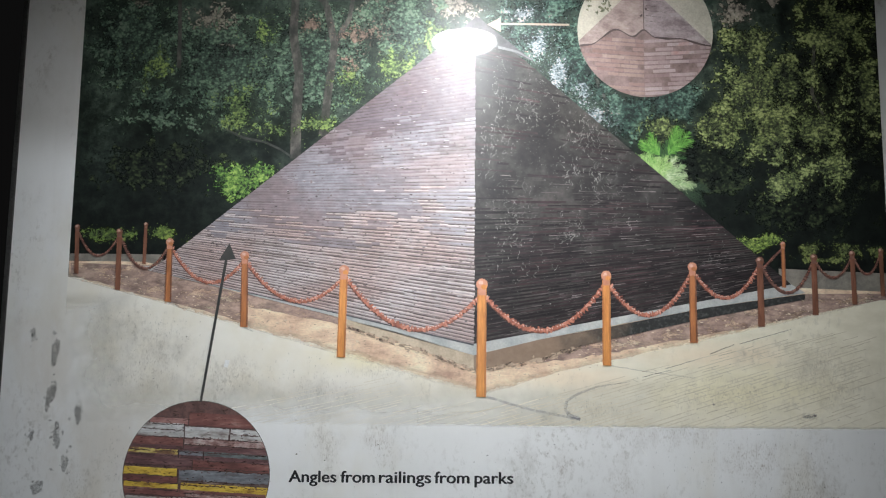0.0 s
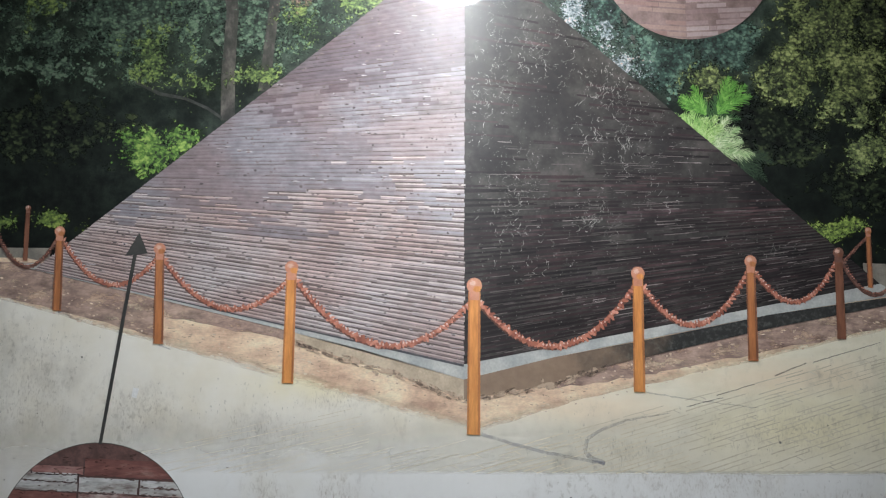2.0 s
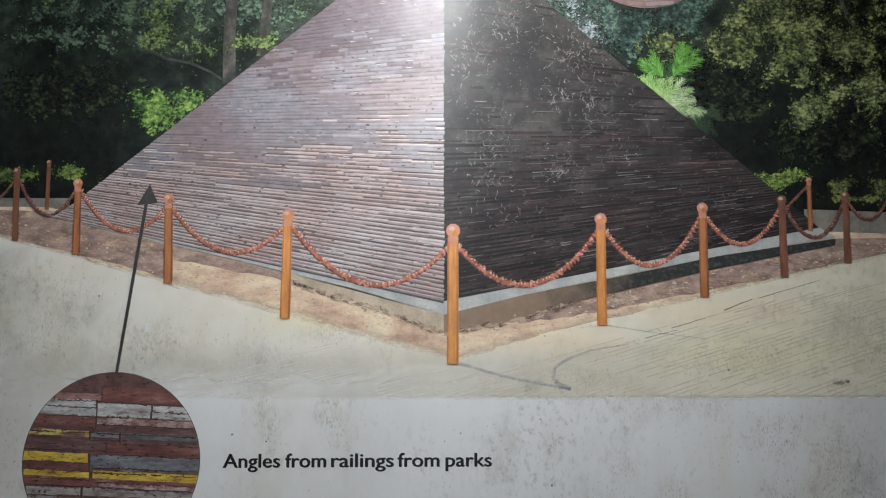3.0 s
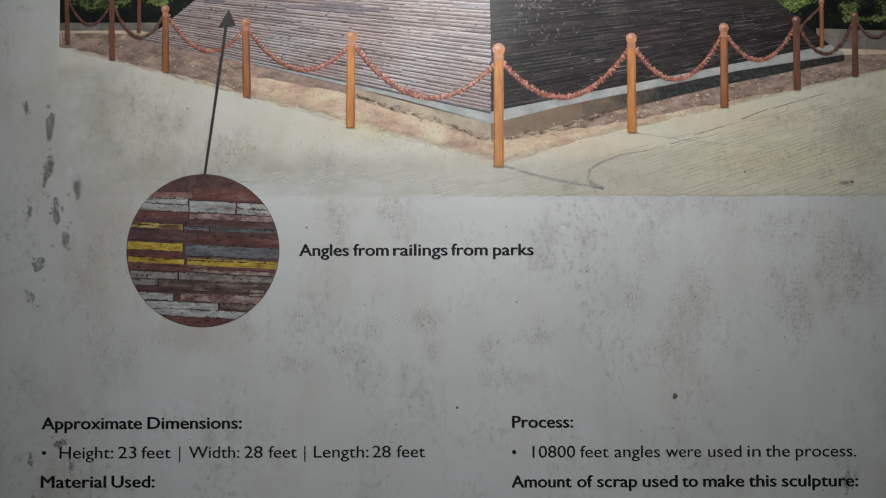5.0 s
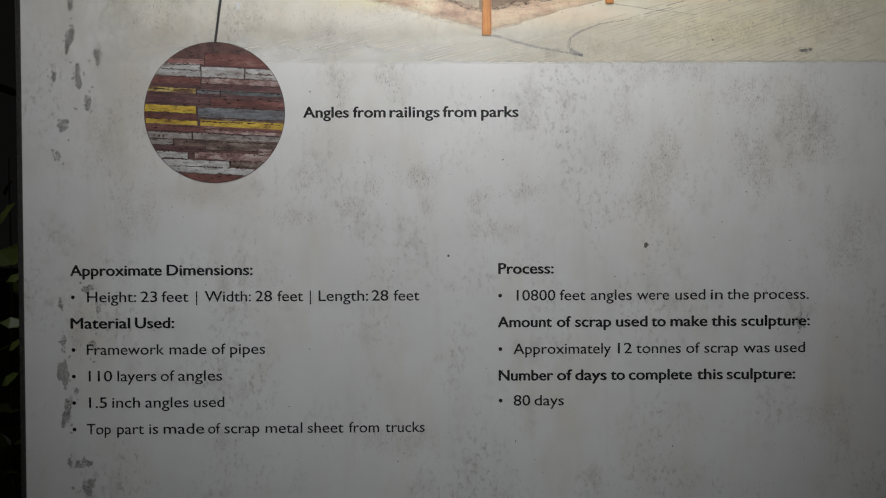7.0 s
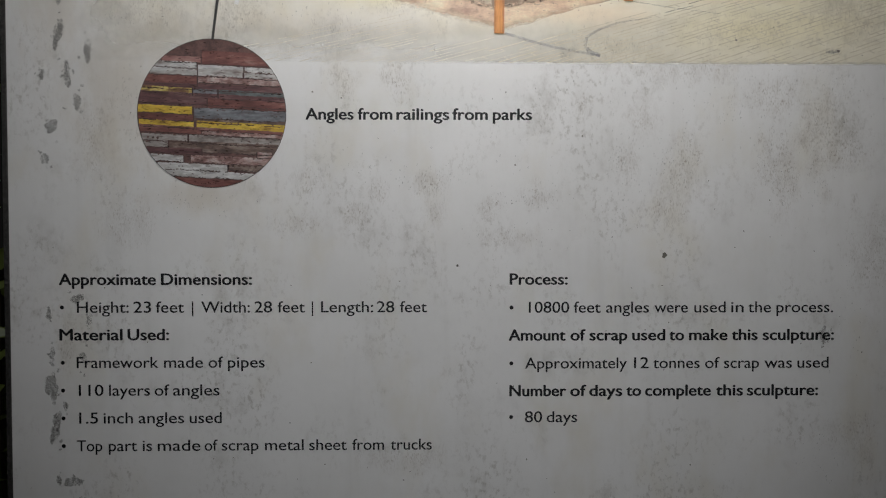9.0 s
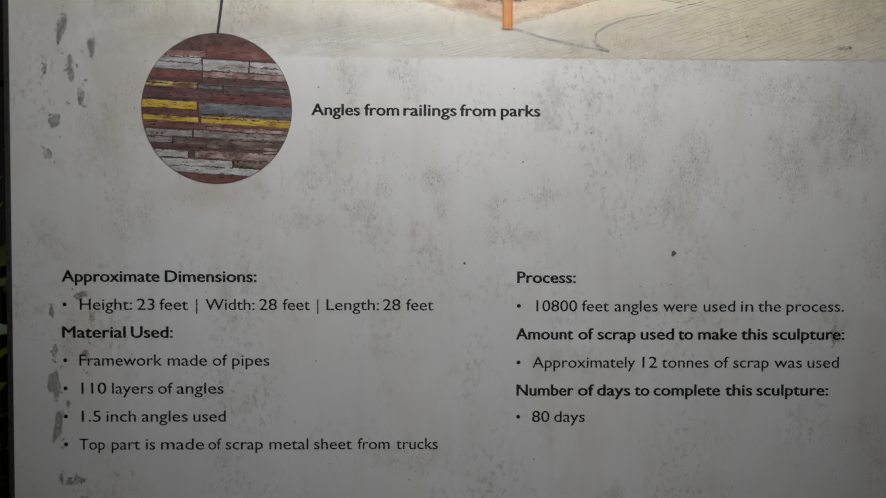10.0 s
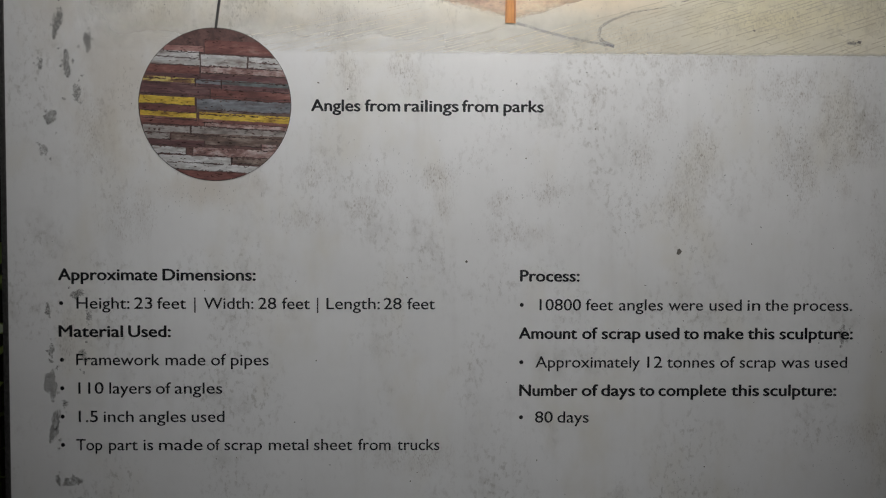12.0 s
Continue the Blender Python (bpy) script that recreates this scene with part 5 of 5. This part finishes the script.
cells = {k: Flat(26) for k in ("left", "right")}
for row in range(15):
    for side, s in (("left", -1), ("right", 1)):
        x = 233.0
        while abs(x - 233) < 80:
            n = R.uniform(6, 30)
            x1 = x + s * n
            z0 = 1800 - row * 5.0
            base = lambda q, z0=z0: z0 - 3.9 + abs(q - 233) * 0.06
            z0 += R.uniform(-0.5, 0.5)
            if R.random() < 0.78:
                cells[side].disc_strip(TX, TZ, TR, min(x, x1) + 0.4, max(x, x1), base, lambda q, b=base: min(b(q) + 3.6, eave(q) - 1.5))
            x = x1
cells["left"].done("printed_angle_work", ink("inset_left_ink", [(0, (0.20, 0.12, 0.11)), (0.4, (0.29, 0.19, 0.175)), (0.75, (0.34, 0.25, 0.22)), (0.92, (0.48, 0.39, 0.33)), (1, (0.40, 0.15, 0.13))], scale=30.0, spread=0.6), top_inset, "pinkish-brown stacked angles", "stuff")
cells["right"].done("printed_angle_work", ink("inset_right_ink", [(0, (0.24, 0.165, 0.165)), (0.5, (0.34, 0.26, 0.26)), (0.8, (0.40, 0.33, 0.33)), (1, (0.42, 0.18, 0.155))], scale=30.0, spread=0.6), top_inset, "rose-grey stacked angles", "stuff")
roof = Flat(27)
roof.disc_strip(TX, TZ, TR, 150, 233.5, eave, roof_line)
roof.done("printed_cap", ink("cap_left_ink", [(0, (0.22, 0.16, 0.15)), (0.5, (0.36, 0.28, 0.26)), (1, (0.46, 0.38, 0.35))], island=False, scale=60.0, sz=1.8), top_inset, "dusty pink sheet-metal cap")
roof = Flat(27)
roof.disc_strip(TX, TZ, TR, 233.5, 320, eave, roof_line)
roof.done("printed_cap", ink("cap_right_ink", [(0, (0.19, 0.15, 0.155)), (0.5, (0.33, 0.27, 0.28)), (1, (0.43, 0.37, 0.38))], island=False, scale=60.0, sz=1.8), top_inset, "mauve-grey sheet-metal cap")
gap = Flat(28)
gap.disc_strip(TX, TZ, TR, 160, 311, lambda x: eave(x) - 1.6 - 0.8 * math.sin(x * 0.2), lambda x: eave(x) + 0.3)
for x in (231, 236):
    gap.blob(x, 1836 if x > 233 else 1828, 1.6, 1.2, 8)
gap.line([(233.5, 1812), (233.8, 1866)], 0.7)
for row in range(7):
    z = 1822 + row * 6
    gap.line([(236, z), (250 + R.uniform(0, 14), z - 2)], 0.5, 0.3)
gap.done("printed_shadow", ink("eave_ink", [(0, (0.05, 0.035, 0.033)), (1, (0.12, 0.085, 0.08))], island=False), top_inset, "dark shadow under the cap")
arrow = Flat(26)
arrow.poly([(58, 1815), (73, 1823.5), (73, 1806.5)])
arrow.line([(72, 1816), (150, 1816)], 2.4)
arrow.done("arrow", ink("peach_arrow_ink", [(0, (0.42, 0.31, 0.2436)), (1, (0.49, 0.3844, 0.319))], island=False), sign, "pale peach printed arrow")

# ---- the writing ----


def text(name, words, x, z, width, cap, bold, layer=3):
    c = bpy.data.curves.new(name, "FONT")
    c.body, c.size, c.resolution_u = words, 1.0, 4
    tmp = new(name, c)
    bpy.context.view_layer.update()
    me = bpy.data.meshes.new_from_object(tmp.evaluated_get(bpy.context.evaluated_depsgraph_get()))
    bpy.data.objects.remove(tmp)
    bpy.data.curves.remove(c)
    xs = [v.co.x for v in me.vertices]
    x0, w, k = min(xs), max(xs) - min(xs), cap / 0.729
    flat = [((x + (v.co.x - x0) * width / w) * 0.001, (z + v.co.y * k) * 0.001) for v in me.vertices]
    polys = [tuple(p.vertices) for p in me.polygons]
    bpy.data.meshes.remove(me)
    verts, faces = [], []
    for i, (dx, dz) in enumerate(((-0.00048, 0), (-0.00016, 0.00025), (0.00016, -0.00025), (0.00048, 0)) if bold else ((-0.00013, 0), (0.00013, 0.0001))):
        # overprinted, a hair apart, to give the strokes their weight
        faces += [tuple(len(verts) + q for q in p) for p in polys]
        verts += [(px + dx, -0.00003 * layer - 0.000002 * i, pz + dz) for px, pz in flat]
    me = bpy.data.meshes.new(name)
    me.from_pydata(verts, [], faces)
    return part(name, me, INK_BLACK, sign, ("bold " if bold else "") + "black printed word")


def line(z, bold, *words):
    """One line of writing: its words with their starts and widths in millimetres, and its bullet."""
    for word, x, width in words:
        text("heading" if bold else "text_line", word, x, z, width, 12.3, bold)
    if not bold:
        dot = Flat(3)
        bx = -399.5 if words[0][1] < 0 else 66.5
        dot.poly([(bx + 2.1 * math.cos(i * 0.5236), z + 5.6 + 2.1 * math.sin(i * 0.5236)) for i in range(12)])
        dot.done("bullet", INK_BLACK, sign)


line(1145.5, True, ("Approximate", -402.0, 99.0), ("Dimensions:", -297.0, 93.0))
line(1116.5, False, ("Height:", -384.0, 53.0), ("23", -326.0, 18.0), ("feet", -303.0, 29.0), ("|", -265.6, 1.1), ("Width:", -256.0, 50.0), ("28", -201.0, 18.0), ("feet", -177.0, 28.0), ("|", -141.6, 1.1), ("Length:", -132.0, 54.0), ("28", -74.0, 18.0), ("feet", -50.0, 28.0))
line(1088, True, ("Material", -402.0, 64.0), ("Used:", -332.0, 42.0))
line(1059, False, ("Framework", -385.0, 84.0), ("made", -295.0, 40.0), ("of", -249.0, 15.0), ("pipes", -229.0, 38.0))
line(1030, False, ("110", -383.2, 25.2), ("layers", -352.0, 42.0), ("of", -305.0, 15.0), ("angles", -286.0, 48.0))
line(1001, False, ("1.5", -383.2, 19.2), ("inch", -358.0, 30.0), ("angles", -322.0, 47.0), ("used", -269.0, 33.0))
line(972, False, ("Top", -386.0, 26.0), ("part", -353.0, 29.0), ("is", -318.0, 9.5), ("made", -302.4, 44.0), ("of", -253.8, 13.2), ("scrap", -236.0, 38.0), ("metal", -191.0, 40.0), ("sheet", -145.0, 39.0), ("from", -100.0, 33.0), ("trucks", -60.0, 43.0))
line(1145.3, True, ("Process:", 65.0, 60.0))
line(1115.7, False, ("10800", 84.8, 42.2), ("feet", 132.0, 28.0), ("angles", 166.0, 45.0), ("were", 217.0, 35.0), ("used", 259.0, 33.0), ("in", 298.0, 13.0), ("the", 316.0, 24.0), ("process.", 346.0, 60.0))
line(1086.6, True, ("Amount", 64.0, 59.0), ("of", 129.0, 15.0), ("scrap", 149.0, 39.0), ("used", 194.0, 34.0), ("to", 233.0, 15.0), ("make", 254.0, 40.0), ("this", 299.0, 27.0), ("sculpture:", 332.0, 75.0))
line(1057, False, ("Approximately", 81.0, 107.0), ("12", 195.8, 15.2), ("tonnes", 216.0, 49.0), ("of", 271.0, 15.0), ("scrap", 291.0, 37.0), ("was", 334.0, 29.0), ("used", 369.0, 33.0))
line(1028, True, ("Number", 65.0, 59.0), ("of", 129.0, 16.0), ("days", 149.0, 34.0), ("to", 188.0, 15.0), ("complete", 208.0, 69.0), ("this", 283.0, 28.0), ("sculpture:", 316.0, 75.0))
line(1000.3, False, ("80", 81.0, 18.0), ("days", 104.0, 32.0))
line(1316.6, True, ("Angles", -147.0, 49.0), ("from", -93.0, 35.0), ("railings", -53.0, 54.0), ("from", 5.0, 36.0), ("parks", 47.0, 40.0))

# ---- stains on the film ----
GREY_STAIN = soft_stain("grey_stain", (0.27, 0.265, 0.25), 0.56, True)


def smudge(f, x, z, rx, rz):
    """An irregular soft-cornered patch with a few crumbs round it."""
    p = [R.uniform(0, 6.28) for _ in range(4)]
    pts = []
    for i in range(40):
        a = i * 0.15708
        r = 1 + 0.22 * math.sin(2 * a + p[0]) + 0.16 * math.sin(3 * a + p[1]) + 0.12 * math.sin(5 * a + p[2]) + 0.07 * math.sin(9 * a + p[3])
        pts.append((x + rx * r * math.cos(a), z + rz * r * math.sin(a)))
    f.poly(pts)
    for _ in range(7):
        f.blob(x + R.gauss(0, rx * 1.1), z + R.gauss(0, rz * 1.1), rx * R.uniform(0.08, 0.25), rz * R.uniform(0.06, 0.2), 8)


for x, z, rx, rz in ((-402, 1399, 2.2, 10), (-391, 1362, 2.8, 12), (-408, 1309, 5, 6), (-415, 1276, 3, 5), (-384, 1131, 5, 4), (-411, 1040, 5, 14), (-406, 1004, 4, 8), (-409, 990, 4, 8), (-391, 940, 8, 4),
                     (-405, 942, 1.6, 4), (-398, 1448, 3, 14), (-397, 1408, 2.2, 7), (-417, 1362, 2, 4), (-422, 1467, 1.6, 5), (396, 1092, 3, 7), (-413, 1115, 2, 4),
                     (-410, 1075, 2, 5), (-385, 915, 7, 7), (400, 1388, 4, 1.0), (-381, 1334, 2.4, 9), (-370, 1384, 3, 8), (-397, 1020, 1.5, 3),
                     (-378, 1070, 3, 5), (-372, 1108, 2, 4)):
    f = Flat(2.6 if z < 1370 else 11, 1.3)
    smudge(f, x, z, rx, rz)
    f.done("stain", GREY_STAIN, sign, "dark grey mould stain")
FAINT_STAIN = soft_stain("faint_stain", (0.20, 0.185, 0.14), 0.15)
flecks, flecks_low = Flat(4.2), Flat(2.2)
for x, z, rx, rz, n in ((-30, 1255, 34, 11, 90), (90, 1237, 28, 10, 80), (181, 1273, 12, 20, 110), (234, 1268, 18, 24, 130), (346, 1262, 18, 46, 150), (390, 1270, 16, 50, 120), (-348, 1419, 22, 12, 90), (-90, 1262, 40, 16, 60),
                        (-250, 1230, 60, 10, 70), (180, 1230, 24, 22, 90), (60, 1200, 50, 14, 40), (300, 1330, 60, 30, 160), (410, 1345, 40, 20, 120), (-280, 1235, 30, 14, 50), (250, 930, 40, 16, 50), (390, 960, 24, 24, 50),
                        (-80, 1395, 60, 12, 90), (-330, 1350, 12, 40, 70), (240, 1400, 120, 18, 220), (-120, 1430, 120, 16, 160), (-300, 1470, 40, 22, 120), (120, 1340, 40, 20, 60), (430, 1130, 20, 60, 80), (100, 1300, 200, 60, 160)):
    for _ in range(int(n * 0.9)):
        w = R.uniform(0.2, 0.7)
        px, pz = x + R.gauss(0, rx * 0.7), z + R.gauss(0, rz * 0.7)
        (flecks if pz > 1372 else flecks_low).blob(px, pz, w, w * R.uniform(1.0, 2.6), 6, R.uniform(-0.25, 0.1))
flecks_low.done("mould", FAINT_STAIN, sign, "fine brownish mould flecks under the film", "stuff")
flecks.done("mould", FAINT_STAIN, sign, "fine brownish mould flecks under the film", "stuff")
specks = Flat(2.9)
for x, z, r in ((227, 1176, 2.4), (70, 1270, 0.8), (-140, 1345, 0.8), (300, 1400, 1.0), (10, 1165, 1.2), (140, 1300, 0.9), (408, 1389, 1.6), (60, 1345, 0.7)):
    specks.blob(x, z, r, r * 1.2, 8)
for _ in range(90):
    specks.blob(R.uniform(-440, 540), R.uniform(900, 1480), R.uniform(0.25, 0.8), R.uniform(0.3, 1.0), 5)
specks.done("grit", ink("speck_ink", [(0, (0.03, 0.028, 0.025)), (1, (0.22, 0.2, 0.17))]), sign, "dark fly specks and grit", "stuff")
scratch = Flat(12)
scratch.line([(222, 1355), (228, 1346)], 0.9)
scratch.line([(-217.5, 1434), (-216, 1441.5)], 4.2, 1.15)
scratch.done("scratching", ink("pale_scratch_ink", [(0, (0.82, 0.82, 0.80)), (1, (0.88, 0.88, 0.86))]), sign, "small scratches in the film", "stuff")

# ---- the shrub behind the sign ----
shrub = tagged(new("shrub"), "dark leafy shrub behind the edge of the sign", "shrub")
shrub.location = (-0.80, 0.62, 0.0)
bm = bmesh.new()
tips = []
for i in range(9):
    x, y, z, a = R.uniform(-0.05, 0.05), R.uniform(-0.05, 0.05), 0.0, R.uniform(0, 6.28)
    for s in range(6):
        nx, ny, nz = x + 0.045 * math.cos(a) * (1 + s * 0.3) + R.uniform(-0.02, 0.02), y + 0.04 * math.sin(a) * (1 + s * 0.3), z + R.uniform(0.17, 0.26)
        d = Vector((nx - x, ny - y, nz - z))
        m = Matrix.Translation((Vector((x, y, z)) + d / 2)) @ d.to_track_quat("Z", "Y").to_matrix().to_4x4()
        bmesh.ops.create_cone(bm, segments=6, radius1=0.007 - s * 0.001, radius2=0.006 - s * 0.001, depth=d.length, matrix=m)
        x, y, z = nx, ny, nz
        tips.append((x, y, z))
part("stems", bm, plain("shrub_bark", (0.06, 0.045, 0.03), 0.9), shrub)
verts, faces = [], []
for x, y, z in tips:
    for _ in range(13):
        y = max(y, -0.42)
        c = Vector((x + R.gauss(0, 0.07), max(-0.46, y + R.gauss(0, 0.06)), max(0.05, z + R.gauss(0, 0.09))))
        m = Euler((R.uniform(-1, 1), R.uniform(-1, 1), R.uniform(0, 6.28))).to_matrix()
        s, k = R.uniform(0.02, 0.045), len(verts)
        for u, w, h in ((-1, 0, 0), (-0.3, 0.38, 0.1), (0.5, 0.3, 0.06), (1, 0, -0.1), (0.5, -0.3, 0.06), (-0.3, -0.38, 0.1)):
            verts.append(c + m @ Vector((u * s, w * s, h * s)))
        faces.append(tuple(range(k, k + 6)))
for x, y, z, s in ((0.297, -0.56, 1.087, 0.016), (0.294, -0.555, 1.060, 0.013), (0.288, -0.56, 1.215, 0.020), (0.292, -0.55, 1.14, 0.012), (0.29, -0.56, 1.02, 0.015)):
    k, m = len(verts), Euler((1.2, R.uniform(-1, 1), R.uniform(-0.6, 0.6))).to_matrix()
    for u, w, h in ((-1, 0, 0), (-0.3, 0.42, 0.1), (0.5, 0.34, 0.06), (1, 0, -0.1), (0.5, -0.34, 0.06), (-0.3, -0.42, 0.1)):
        verts.append(Vector((x, y, z)) + m @ Vector((u * s, w * s, h * s)))
    faces.append(tuple(range(k, k + 6)))
me = bpy.data.meshes.new("leaves")
me.from_pydata(verts, [], faces)
part("leaves", me, plain("shrub_leaf", (0.12, 0.15, 0.035), 0.4, 0, 0, 30.0, 0.5), shrub)["kind"] = "stuff"
